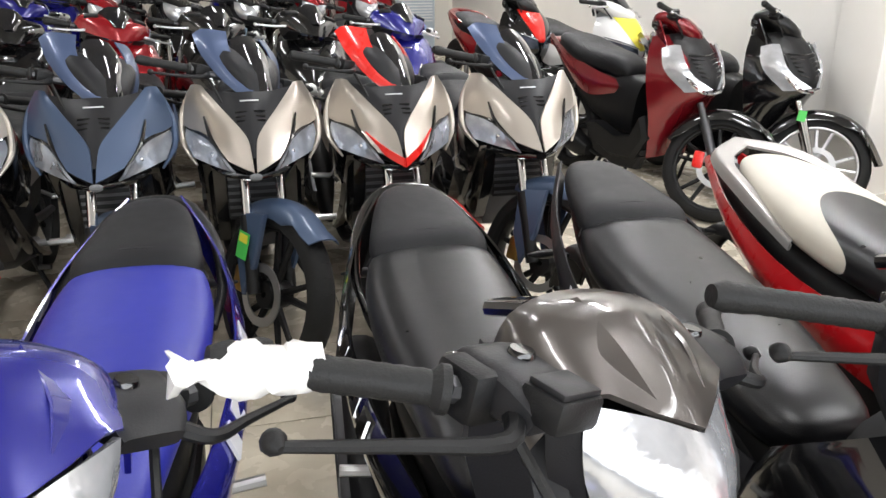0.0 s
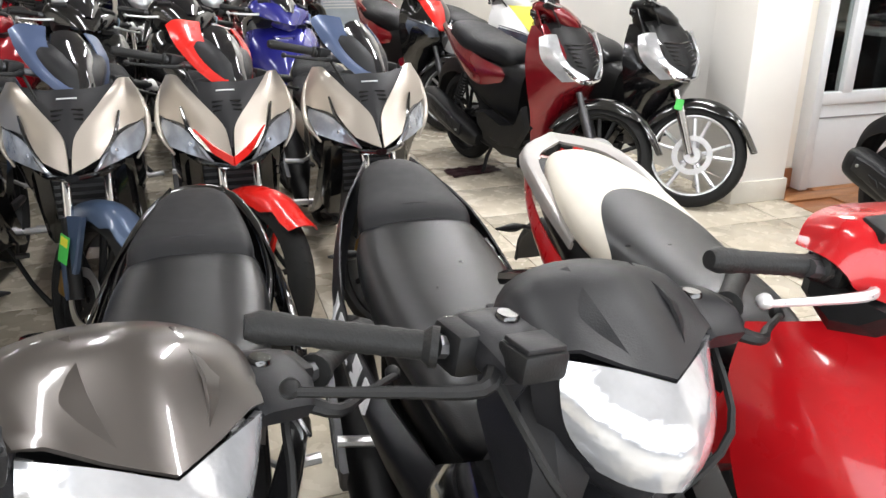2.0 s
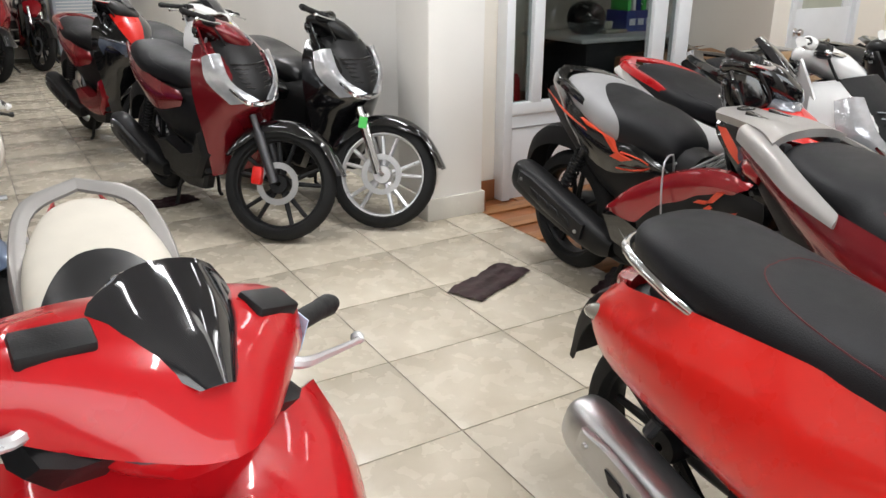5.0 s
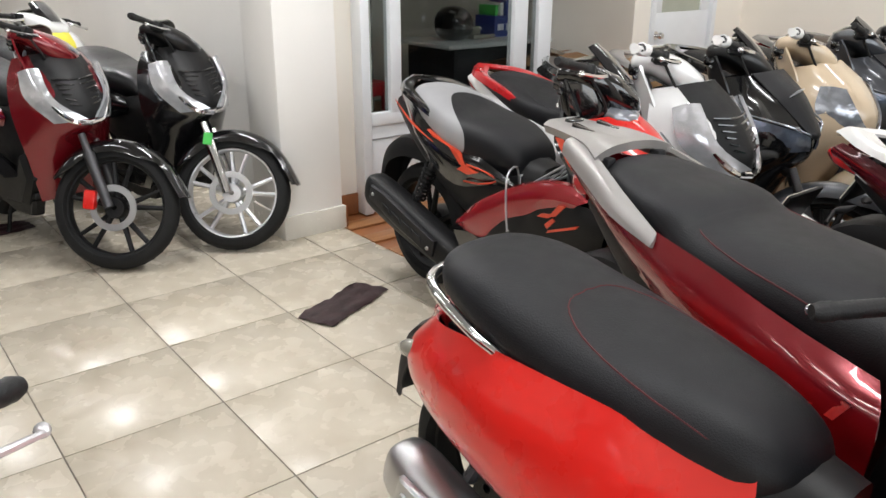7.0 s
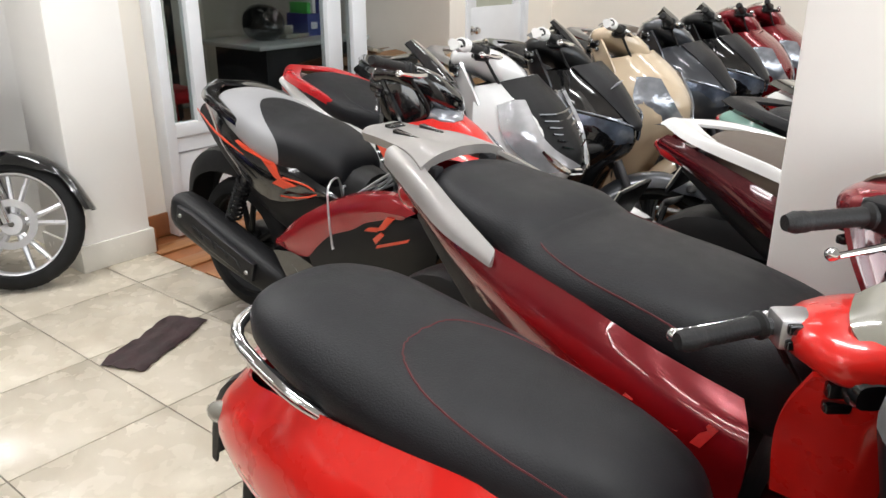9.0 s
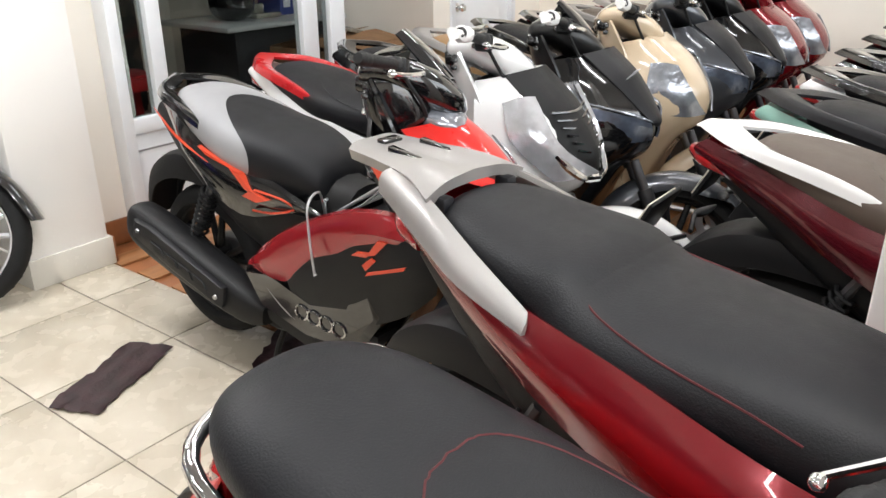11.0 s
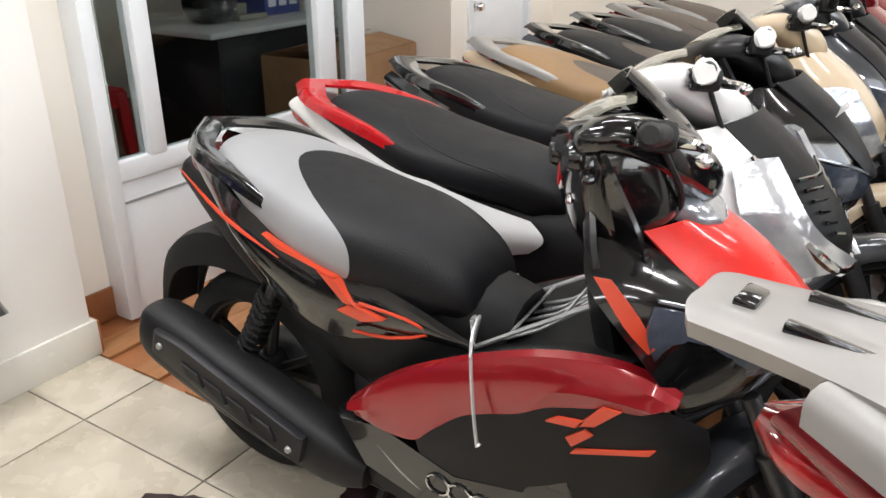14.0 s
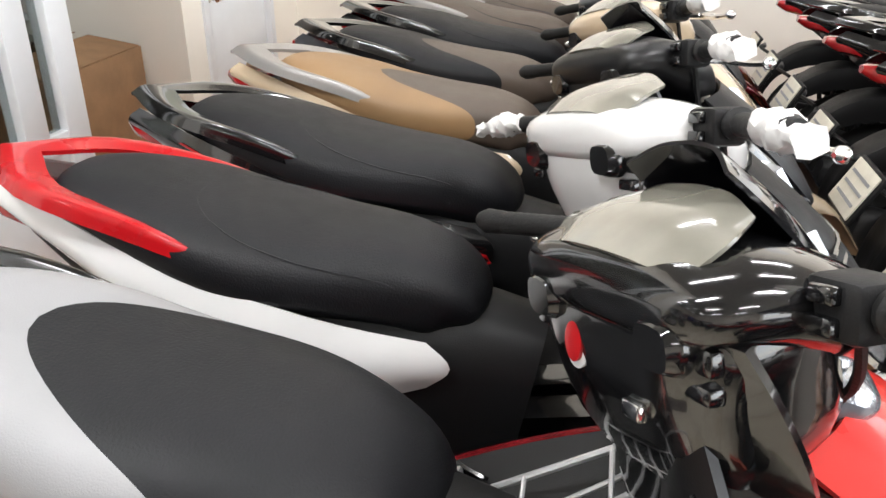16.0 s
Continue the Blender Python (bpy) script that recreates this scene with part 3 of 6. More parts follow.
def tail_under(bike, panel, rail, style, decal, lift=0.0):
    part("tail_body", loft([(0.02, 0.56, 0.075, 0.07), (-0.25, 0.59, 0.115, 0.085), (-0.5, 0.64, 0.125, 0.072), (-0.80, 0.71, 0.095, 0.05), (-1.02, 0.755 + lift, 0.045, 0.026)], 18, 2.8), M_PLASTIC, bike)
    for s in (-1, 1):
        rows = [[(0.095, 0.05, 0.640), (0.145, -0.22, 0.652), (0.162, -0.50, 0.680), (0.130, -0.78, 0.738 + lift), (0.05, -1.03, 0.800 + lift)],
                [(0.112, 0.05, 0.58), (0.165, -0.22, 0.605), (0.178, -0.50, 0.635), (0.140, -0.78, 0.705 + lift), (0.052, -1.05, 0.782 + lift)],
                [(0.105, 0.04, 0.50), (0.152, -0.22, 0.54), (0.162, -0.50, 0.585), (0.122, -0.78, 0.668 + lift), (0.045, -1.02, 0.760 + lift)]]
        wide = 1.16 if style == "mask" else 1.0
        rows = [[(x * wide, y, z) for x, y, z in row] for row in rows]
        sp = part("side_panel", skin(rows, 0.005, 3, s), panel, bike)
        part("frame_cover", slab([(0.10, 0.58), (-0.15, 0.56), (-0.40, 0.56), (-0.30, 0.42), (-0.05, 0.40), (0.10, 0.47)], s * 0.10, s * 0.128, 0.02), M_PLASTIC, bike)
        if decal is not None:
            n = 7 if style == "mask" else 5
            for k in range(n):
                q = -0.20 - 0.075 * k
                yy = np.array([q, q - 0.045])
                top_x, mid_x = np.interp(-yy, [0.22, 0.50, 0.78], [0.145, 0.162, 0.130]) * wide, np.interp(-yy, [0.22, 0.50, 0.78], [0.165, 0.178, 0.140]) * wide
                top_z, mid_z = np.interp(-yy, [0.22, 0.50, 0.78], [0.652, 0.680, 0.738]), np.interp(-yy, [0.22, 0.50, 0.78], [0.605, 0.635, 0.705])
                part("lettering_bar", skin([[(0.75 * top_x[i] + 0.25 * mid_x[i] + 0.0035, yy[i], 0.75 * top_z[i] + 0.25 * mid_z[i] + 0.003) for i in (0, 1)],
                                            [(0.05 * top_x[i] + 0.95 * mid_x[i] + 0.0045, yy[i] + 0.012, 0.05 * top_z[i] + 0.95 * mid_z[i]) for i in (0, 1)]], 0.006, 2, s), decal, sp)
    part("tail_light", loft([(-1.0, 0.745 + lift, 0.05, 0.022), (-1.05, 0.757 + lift, 0.042, 0.02), (-1.08, 0.765 + lift, 0.012, 0.01)], 12, 2.6, 2), M_TAILLENS, bike)
    part("rear_fender", skin([[(0, -0.66, 0.60), (0.06, -0.66, 0.59), (0.075, -0.64, 0.56)], [(0, -0.90, 0.64), (0.055, -0.90, 0.63), (0.062, -0.88, 0.60)],
                             [(0, -1.06, 0.55), (0.05, -1.06, 0.54), (0.055, -1.04, 0.53)], [(0, -1.12, 0.43), (0.045, -1.12, 0.43), (0.05, -1.10, 0.43)]], 0.006, 3), M_PLASTIC, bike)
    leaf_signal(bike, -0.95, 0.60, 0.15)
    if rail is None:
        return
    if style == "shield":
        for s in (-1, 1):
            part("grab_rail", skin([[(0.128, -0.50, 0.735), (0.125, -0.68, 0.800), (0.095, -0.84, 0.835), (0.0, -0.93, 0.850)], [(0.150, -0.48, 0.735), (0.155, -0.68, 0.806), (0.120, -0.88, 0.848), (0.0, -0.99, 0.862)],
                                    [(0.158, -0.48, 0.715), (0.163, -0.68, 0.775), (0.128, -0.90, 0.825), (0.0, -1.02, 0.842)]], -0.008, 4, s), rail, bike, "silver plastic grab rail")
    else:
        part("grab_rail", tube([(0.145, -0.56, 0.665), (0.160, -0.70, 0.695), (0.135, -0.90, 0.735), (0.06, -1.055, 0.775), (-0.06, -1.055, 0.775), (-0.135, -0.90, 0.735), (-0.160, -0.70, 0.695), (-0.145, -0.56, 0.665)], [0.009, 0.011, 0.013, 0.014, 0.014, 0.013, 0.011, 0.009], 10, 4), rail, bike)


def seat_under(bike, rider, pillion, style, lift=0.0, seam_y=-0.70):
    k = seam_y / -0.70
    if style == "shield":
        secs = [(0.04, 0.66, 0.05, 0.03), (0.01, 0.695, 0.085, 0.055), (-0.10, 0.715, 0.108, 0.058), (-0.28, 0.728, 0.128, 0.058), (-0.46, 0.750, 0.142, 0.058), (-0.62, 0.780, 0.135, 0.054), (-0.78, 0.806, 0.100, 0.042), (-0.86, 0.816, 0.06, 0.028), (-0.885, 0.82, 0.02, 0.01)]
        a, b = two_tone(secs, lambda x: -0.555 + 8 * x * x + 320 * x ** 4, 72, 2.6)
        st = part("seat", a, rider, bike, "black front seat pad")
        part("pillion_pad", b, pillion, st, "cream rear seat cover")
        return
    part("seat", loft([(y * k, z + lift * max(0, -y), w, h) for y, z, w, h in [(0.06, 0.655, 0.05, 0.025), (0.02, 0.675, 0.090, 0.045), (-0.14, 0.690, 0.118, 0.052), (-0.34, 0.695, 0.146, 0.055), (-0.52, 0.702, 0.152, 0.058), (-0.64, 0.715, 0.140, 0.055), (-0.705, 0.728, 0.118, 0.045)]], 28, 2.7, 4), rider, bike)
    part("pillion_seat", loft([(y * k, z + lift * -y, w, h) for y, z, w, h in [(-0.675, 0.728, 0.125, 0.045), (-0.70, 0.752, 0.128, 0.042), (-0.80, 0.764, 0.114, 0.038), (-0.92, 0.780, 0.088, 0.032), (-0.99, 0.788, 0.055, 0.022), (-1.015, 0.79, 0.02, 0.01)]], 24, 3.2, 4), pillion, bike)
    part("seat_seam", tube([(x, y * k, z + lift * 0.69) for x, y, z in [(-0.135, -0.675, 0.725), (-0.10, -0.692, 0.775), (0, -0.698, 0.794), (0.10, -0.692, 0.775), (0.135, -0.675, 0.725)]], 0.0022, 6, 4), M_DGREY, bike)


def underbone(name, label, m, steer, style, body, panel, rider, pillion, rail, fender, blade=None, vee=None, group="", bags=(False, False), label_sticker=False, rim=None, mask=None, decal=None, lift=0.0):
    bike = thing(name, label, "motorbike", m, group)
    r = 0.288
    s_ = steering(steer, r)
    wheel(bike, AXLE, r, 0.047, s_, rim or M_PLASTIC, 5, True, True, M_GOLD)
    wheel(bike, -AXLE, r, 0.060, None, rim or M_PLASTIC, 5, True, True)
    fork(bike, r, s_, M_PLASTIC, M_CHROME, 0.72)
    f = fender_front(bike, r, s_, fender, a0=50 if style == "vee" else 22)
    if label_sticker:
        part("sticker", moved(join(block(0.098, 0.100, AXLE - 0.115, AXLE - 0.055, r + 0.10, r + 0.19, 0)), s_), M_LABELG, f, "green and yellow energy sticker")
        part("sticker_head", moved(join(block(0.0985, 0.1012, AXLE - 0.108, AXLE - 0.062, r + 0.155, r + 0.183, 0)), s_), M_LABELY, f)
        part("sticker", moved(join(block(-0.100, -0.098, AXLE - 0.115, AXLE - 0.055, r + 0.10, r + 0.19, 0)), s_), M_LABELG, f, "green and yellow energy sticker")
        part("sticker_head", moved(join(block(-0.1012, -0.0985, AXLE - 0.108, AXLE - 0.062, r + 0.155, r + 0.183, 0)), s_), M_LABELY, f)
    engine_under(bike)
    exhaust(bike, M_PLASTIC, M_STEEL)
    shock(bike, 0.0)
    tail_under(bike, panel, rail, style, decal, lift)
    seat_under(bike, rider, pillion, style, lift)
    bz = 0.985 if style != "vee" else 0.945
    handlebar(bike, s_, bag=bags, lever=M_ALUW if style == "shield" else M_PLASTIC, z=bz if style != "shield" else 0.958, y={"mask": 0.265, "shield": 0.228, "vee": 0.25}[style], half={"mask": 0.345, "shield": 0.31, "vee": 0.345}[style], sweep=0.085 if style == "mask" else 0.055)
    # the head parts are drawn large and set to their true size here
    c = Vector((0, 0.28, 1.0))
    k = {"mask": (0.74, 0.80, 0.78), "shield": (0.86, 0.50, 0.70), "vee": (0.84, 0.84, 0.86)}[style]
    d = {"mask": (0, 0.035, -0.015), "shield": (0, -0.022, -0.025), "vee": (0, -0.03, -0.035)}[style]
    h_ = s_ @ Matrix.Translation(c + Vector(d)) @ Matrix.Diagonal((*k, 1)) @ Matrix.Translation(-c)
    for s in (-1, 1) if style != "shield" else ():
        part("cable", moved(tube([(s * 0.16, 0.29, bz - 0.02), (s * 0.13, 0.37, bz - 0.10), (s * 0.06, 0.36, 0.80), (s * 0.05, 0.32, 0.70)], 0.005, 6, 4), s_), M_GRIP, bike)
    # frame spine and the radiator guard
    part("spine_cover", loft([(0.34, 0.80, 0.09, 0.09), (0.22, 0.66, 0.075, 0.085), (0.08, 0.58, 0.07, 0.08), (-0.10, 0.62, 0.08, 0.07)], 16, 3.0), M_PLASTIC, bike)
    rad = part("radiator", block(-0.10, 0.10, 0.335, 0.365, 0.47, 0.64, 0.006), M_PLASTIC, bike)
    for k in range(6):
        part("fin", block(-0.095, 0.095, 0.366, 0.370, 0.485 + 0.026 * k, 0.495 + 0.026 * k, 0), M_STEEL, rad)
    for s in (-1, 1):
        part("leg_shield", slab([(0.42 if style != "shield" else 0.30, 0.76), (0.28 if style != "shield" else 0.22, 0.84), (0.12, 0.72), (0.03, 0.55), (0.10, 0.38), (0.26, 0.36), (0.36 if style != "shield" else 0.30, 0.52)], s * 0.10, s * 0.158, 0.03), M_BLACK if style != "shield" else body, bike)
        part("lower_cowl", slab([(0.30, 0.56), (0.20, 0.44), (0.02, 0.30), (-0.12, 0.24), (-0.05, 0.34), (0.06, 0.52), (0.2, 0.62)], s * 0.12, s * 0.175, 0.02), body if style == "mask" else M_BLACK, bike)
    if style == "vee":
        part("front_core", loft([(0.20, 0.80, 0.13, 0.11), (0.30, 0.79, 0.180, 0.108), (0.40, 0.755, 0.160, 0.082), (0.49, 0.725, 0.10, 0.052), (0.57, 0.70, 0.035, 0.02)], 20, 2.3), M_PLASTIC, bike)
        part("centre_panel", skin([[(0, 0.405, 0.920), (0.07, 0.395, 0.918), (0.150, 0.352, 0.930)], [(0, 0.462, 0.868), (0.045, 0.454, 0.869), (0.084, 0.436, 0.868)],
                                   [(0, 0.520, 0.800), (0.012, 0.517, 0.800), (0.022, 0.512, 0.801)], [(0, 0.575, 0.735), (0.004, 0.574, 0.735), (0.008, 0.572, 0.736)]], 0.006, 3), M_DGREY, bike, "", 30)
        part("emblem", moved(block(-0.030, 0.030, -0.002, 0.002, -0.004, 0.004, 0.001), pose(0, 0.436, 0.898, -48)), M_DECALW, bike)
        for k in range(3):
            for s in (-1, 1):
                part("vent_slot", moved(block(0.012 * s - 0.0, 0.012 * s + 0.036 * s, -0.002, 0.002, -0.003, 0.003, 0.0) if s > 0 else block(-0.048, -0.012, -0.002, 0.002, -0.003, 0.003, 0.0), pose(0, 0.462 + 0.010 * k, 0.868 - 0.013 * k, -50, 0, 12 * s)), M_BLACK, bike)
        for s in (-1, 1):
            rows = [[(0.150, 0.354, 0.936), (0.164, 0.346, 0.942), (0.178, 0.325, 0.938)], [(0.086, 0.440, 0.872), (0.150, 0.402, 0.880), (0.210, 0.335, 0.872)],
                    [(0.022, 0.518, 0.804), (0.112, 0.460, 0.820), (0.216, 0.355, 0.812)], [(0.008, 0.562, 0.760), (0.070, 0.521, 0.773), (0.134, 0.456, 0.789)],
                    [(0.003, 0.620, 0.700), (0.040, 0.593, 0.712), (0.086, 0.550, 0.729)]]
            part("front_panel", skin(rows, 0.006, 3, s), panel, bike, "", 24)
            part("edge_trim", tube([(s * 0.180, 0.320, 0.938), (s * 0.213, 0.333, 0.872), (s * 0.226, 0.350, 0.812), (s * 0.222, 0.380, 0.748), (s * 0.184, 0.436, 0.692)], [0.004, 0.008, 0.011, 0.010, 0.004], 8, 4), panel, bike)
            part("headlight", skin([[(0.086, 0.550, 0.726), (0.138, 0.458, 0.780), (0.206, 0.362, 0.800)], [(0.074, 0.556, 0.708), (0.140, 0.472, 0.744), (0.210, 0.374, 0.764)],
                                    [(0.060, 0.562, 0.692), (0.122, 0.504, 0.702), (0.192, 0.422, 0.716)]], 0.008, 4, s), M_LENS, bike, "clear headlight lens")
            part("light_brow", tube([(s * 0.084, 0.556, 0.730), (s * 0.112, 0.506, 0.760), (s * 0.134, 0.462, 0.796), (s * 0.148, 0.432, 0.852)], [0.003, 0.006, 0.007, 0.003], 6, 3), M_BLACK, bike)
            part("light_lid", tube([(s * 0.136, 0.462, 0.786), (s * 0.170, 0.412, 0.798), (s * 0.212, 0.360, 0.806)], [0.005, 0.006, 0.004], 6, 3), M_BLACK, bike)
            part("projector", moved(loft([(0.0, 0.0, 0.014, 0.012), (0.012, 0.0, 0.020, 0.016), (0.018, 0.0, 0.008, 0.006)], 12, 2, 2), pose(s * 0.115, 0.488, 0.735, 0, 0, -40 * s)), M_CHROME, bike)
            part("cheek_panel", slab([(0.42, 0.69), (0.36, 0.80), (0.22, 0.88), (0.05, 0.74), (0.0, 0.60), (0.12, 0.50), (0.30, 0.56)], s * 0.12, s * 0.190, 0.04), M_BLACK, bike)
            if vee:
                part("nose_vee", skin([[(0.0, 0.618, 0.716), (0.060, 0.575, 0.750), (0.112, 0.508, 0.790)], [(0.0, 0.624, 0.688), (0.050, 0.585, 0.716), (0.068, 0.566, 0.732)]], 0.006, 3, s), vee, bike, "", 24)
        part("chin", loft([(0.40, 0.680, 0.15, 0.020), (0.50, 0.672, 0.10, 0.02), (0.60, 0.682, 0.02, 0.012)], 14, 2.6), M_BLACK, bike)
        part("head_cowl", moved(loft([(0.12, 1.02, 0.085, 0.035), (0.19, 1.035, 0.150, 0.05), (0.27, 1.025, 0.150, 0.062), (0.37, 0.965, 0.100, 0.058), (0.46, 0.895, 0.022, 0.02)], 18, 2.4), h_), M_DGREY, bike)
        part("windscreen", moved(skin([[(0, 0.235, 1.135), (0.035, 0.232, 1.13), (0.062, 0.225, 1.11)], [(0, 0.31, 1.095), (0.05, 0.30, 1.088), (0.086, 0.282, 1.06)],
                                       [(0, 0.40, 1.02), (0.042, 0.39, 1.008), (0.068, 0.372, 0.988)], [(0, 0.475, 0.925), (0.012, 0.472, 0.92), (0.020, 0.467, 0.912)]], 0.005, 3), h_), M_SMOKE, bike, "smoked plastic windscreen")
        for s in (-1, 1):
            part("blade", moved(skin([[(0.075, 0.205, 1.135), (0.095, 0.278, 1.078), (0.078, 0.368, 0.998), (0.028, 0.469, 0.910)], [(0.15, 0.15, 1.125), (0.158, 0.245, 1.065), (0.118, 0.345, 0.978), (0.036, 0.462, 0.900)],
                                      [(0.185, 0.14, 1.095), (0.178, 0.235, 1.025), (0.126, 0.342, 0.950), (0.036, 0.462, 0.886)]], -0.005, 3, s), h_), blade or panel, bike)
        part("instrument", moved(loft([(0.10, 1.045, 0.06, 0.012), (0.18, 1.085, 0.065, 0.012)], 14, 4, 1), h_), M_SMOKE, bike)
    else:
        mk = mask or body
        if style == "mask":
            part("head_core", moved(loft([(0.18, 0.955, 0.07, 0.03), (0.25, 0.955, 0.098, 0.05), (0.30, 0.91, 0.090, 0.062), (0.345, 0.865, 0.066, 0.052), (0.36, 0.83, 0.02, 0.02)], 20, 2.6), s_), M_DGREY, bike)
            top = [[(0, 0.212, 1.034), (0.050, 0.214, 1.031), (0.098, 0.220, 1.016), (0.114, 0.226, 0.980)], [(0, 0.262, 1.044), (0.060, 0.256, 1.036), (0.114, 0.252, 1.016), (0.134, 0.252, 0.968)],
                   [(0, 0.318, 1.016), (0.055, 0.304, 1.013), (0.114, 0.288, 1.003), (0.138, 0.280, 0.950)], [(0, 0.376, 0.972), (0.050, 0.353, 0.982), (0.106, 0.322, 0.991), (0.132, 0.300, 0.930)]]
            part("headlight_mask", moved(skin(top, 0.006, 3), s_), mk, bike, "", 30)
            for s in (-1, 1):
                part("mask_crease", moved(skin([[(0.046, 0.246, 1.047), (0.052, 0.310, 1.024), (0.036, 0.360, 0.984)], [(0.070, 0.236, 1.035), (0.080, 0.300, 1.014), (0.048, 0.352, 0.985)]], 0.004, 3, s), s_), mk, bike, "", 30)
            part("headlight", moved(skin([[(0, 0.374, 0.966), (0.045, 0.354, 0.976), (0.080, 0.336, 0.982), (0.104, 0.320, 0.985)], [(0, 0.402, 0.936), (0.045, 0.388, 0.940), (0.078, 0.362, 0.942), (0.100, 0.332, 0.946)],
                                          [(0, 0.416, 0.905), (0.038, 0.402, 0.905), (0.066, 0.374, 0.906), (0.086, 0.342, 0.912)], [(0, 0.410, 0.874), (0.022, 0.402, 0.874), (0.042, 0.386, 0.876), (0.058, 0.360, 0.880)]], 0.008, 3), s_), M_LENSW, bike, "clear faceted headlight lens")
            for s in (-1, 1):
                part("reflector", moved(loft([(0.360, 0.925, 0.030, 0.026), (0.392, 0.925, 0.024, 0.020), (0.402, 0.925, 0.010, 0.008)], 12, 2.2, 2, s * 0.036), s_), M_CHROME, bike)
                part("lens_side", moved(skin([[(0.106, 0.320, 0.985), (0.118, 0.300, 0.960)], [(0.088, 0.340, 0.910), (0.100, 0.310, 0.905)], [(0.060, 0.358, 0.880), (0.072, 0.330, 0.878)]], 0.006, 2, s), s_), M_DGREY, bike)
            for s in (-1, 1):
                part("cheek", moved(slab([(0.19, 0.985), (0.290, 0.950), (0.330, 0.905), (0.352, 0.860), (0.345, 0.800), (0.28, 0.79), (0.20, 0.88)], s * 0.06, s * 0.116, 0.025), s_), M_DGREY if mk is not M_BLUE else M_BLUE, bike)
                if s > 0:
                    rv = part("reservoir", moved(block(0.118, 0.172, 0.305, 0.350, 0.978, 1.008, 0.006), s_), M_PLASTIC, bike)
                    part("reservoir_lid", moved(block(0.122, 0.168, 0.309, 0.346, 1.007, 1.013, 0.002), s_), M_DGREY, rv)
                part("bar_cover", moved(loft([(0.235, 0.985, 0.034, 0.012), (0.25, 0.990, 0.042, 0.020), (0.30, 0.985, 0.042, 0.020), (0.325, 0.975, 0.03, 0.012)], 16, 5.0, 2, s * 0.140), s_), M_DGREY, bike)
                part("cover_bolt", moved(moved(revolve([(0.0005, 0.004), (0.011, 0.004), (0.013, 0.0), (0.013, -0.004)], 16, (0, 0, 0), False), pose(0, 0, 0, 0, -90, 0)), s_ @ Matrix.Translation((s * 0.135, 0.27, 1.010))), M_BLACK, bike)
            part("front_core", loft([(0.20, 0.74, 0.11, 0.10), (0.33, 0.72, 0.125, 0.09), (0.42, 0.67, 0.09, 0.06), (0.50, 0.63, 0.03, 0.02)], 18, 2.4), body, bike)
            part("instrument", moved(loft([(0.14, 0.992, 0.05, 0.010), (0.192, 1.012, 0.055, 0.010)], 14, 4, 1), s_), M_SMOKE, bike)
        else:
            part("head_core", moved(loft([(0.13, 1.01, 0.08, 0.03), (0.20, 1.01, 0.145, 0.055), (0.30, 0.985, 0.150, 0.075), (0.40, 0.93, 0.115, 0.075), (0.47, 0.90, 0.05, 0.04)], 20, 2.5), h_), body, bike)
            top = [[(0, 0.180, 1.018), (0.08, 0.180, 1.016), (0.150, 0.185, 1.004), (0.172, 0.190, 0.972)], [(0, 0.250, 1.038), (0.085, 0.250, 1.030), (0.165, 0.245, 1.016), (0.192, 0.240, 0.972)],
                   [(0, 0.320, 1.006), (0.070, 0.316, 1.003), (0.140, 0.290, 0.996), (0.182, 0.262, 0.958)], [(0, 0.362, 0.962), (0.060, 0.349, 0.962), (0.120, 0.315, 0.958), (0.165, 0.275, 0.942)],
                   [(0, 0.392, 0.918), (0.030, 0.383, 0.919), (0.075, 0.354, 0.925), (0.120, 0.315, 0.930)]]
            part("headlight_mask", moved(skin(top, 0.006, 3), s_), body, bike, "", 30)
            for s in (-1, 1):
                part("cover_window", moved(moved(block(-0.036, 0.036, -0.020, 0.020, -0.010, 0.010, 0.005), pose(s * 0.122, 0.272, 1.020, -18, 8 * s, -14 * s)), s_), M_PLASTIC, bike)
                part("cheek", moved(slab([(0.19, 0.97), (0.28, 0.945), (0.335, 0.925), (0.30, 0.885), (0.24, 0.87), (0.19, 0.91)], s * 0.08, s * 0.150, 0.02), s_), M_PLASTIC, bike)
            part("windscreen", moved(skin([[(0, 0.252, 1.080), (0.028, 0.252, 1.078), (0.054, 0.248, 1.070)], [(0, 0.272, 1.066), (0.040, 0.268, 1.060), (0.080, 0.250, 1.034)], [(0, 0.314, 1.034), (0.036, 0.308, 1.028), (0.066, 0.296, 1.008)],
                                           [(0, 0.362, 0.984), (0.010, 0.360, 0.983), (0.018, 0.355, 0.980)]], 0.005, 4), s_), M_SMOKE, bike, "smoked plastic flyscreen")
            part("wing_sticker", moved(moved(block(-0.016, 0.016, -0.001, 0.001, -0.022, 0.022, 0), pose(0, 0, 0, 0, 12, 90)), s_ @ Matrix.Translation((-0.1905, 0.250, 0.968))), M_DECALB, bike, "small pale blue sticker")
            part("front_shield", skin([[(0, 0.275, 0.888), (0.08, 0.265, 0.886), (0.15, 0.232, 0.876), (0.182, 0.190, 0.862)], [(0, 0.368, 0.832), (0.09, 0.350, 0.826), (0.175, 0.295, 0.808), (0.215, 0.215, 0.780)],
                                       [(0, 0.470, 0.735), (0.09, 0.442, 0.727), (0.17, 0.375, 0.708), (0.222, 0.262, 0.675)], [(0, 0.525, 0.635), (0.07, 0.492, 0.625), (0.13, 0.415, 0.598), (0.185, 0.278, 0.55)],
                                       [(0, 0.50, 0.575), (0.04, 0.48, 0.56), (0.09, 0.40, 0.52), (0.14, 0.28, 0.44)]], 0.008, 4), body, bike)
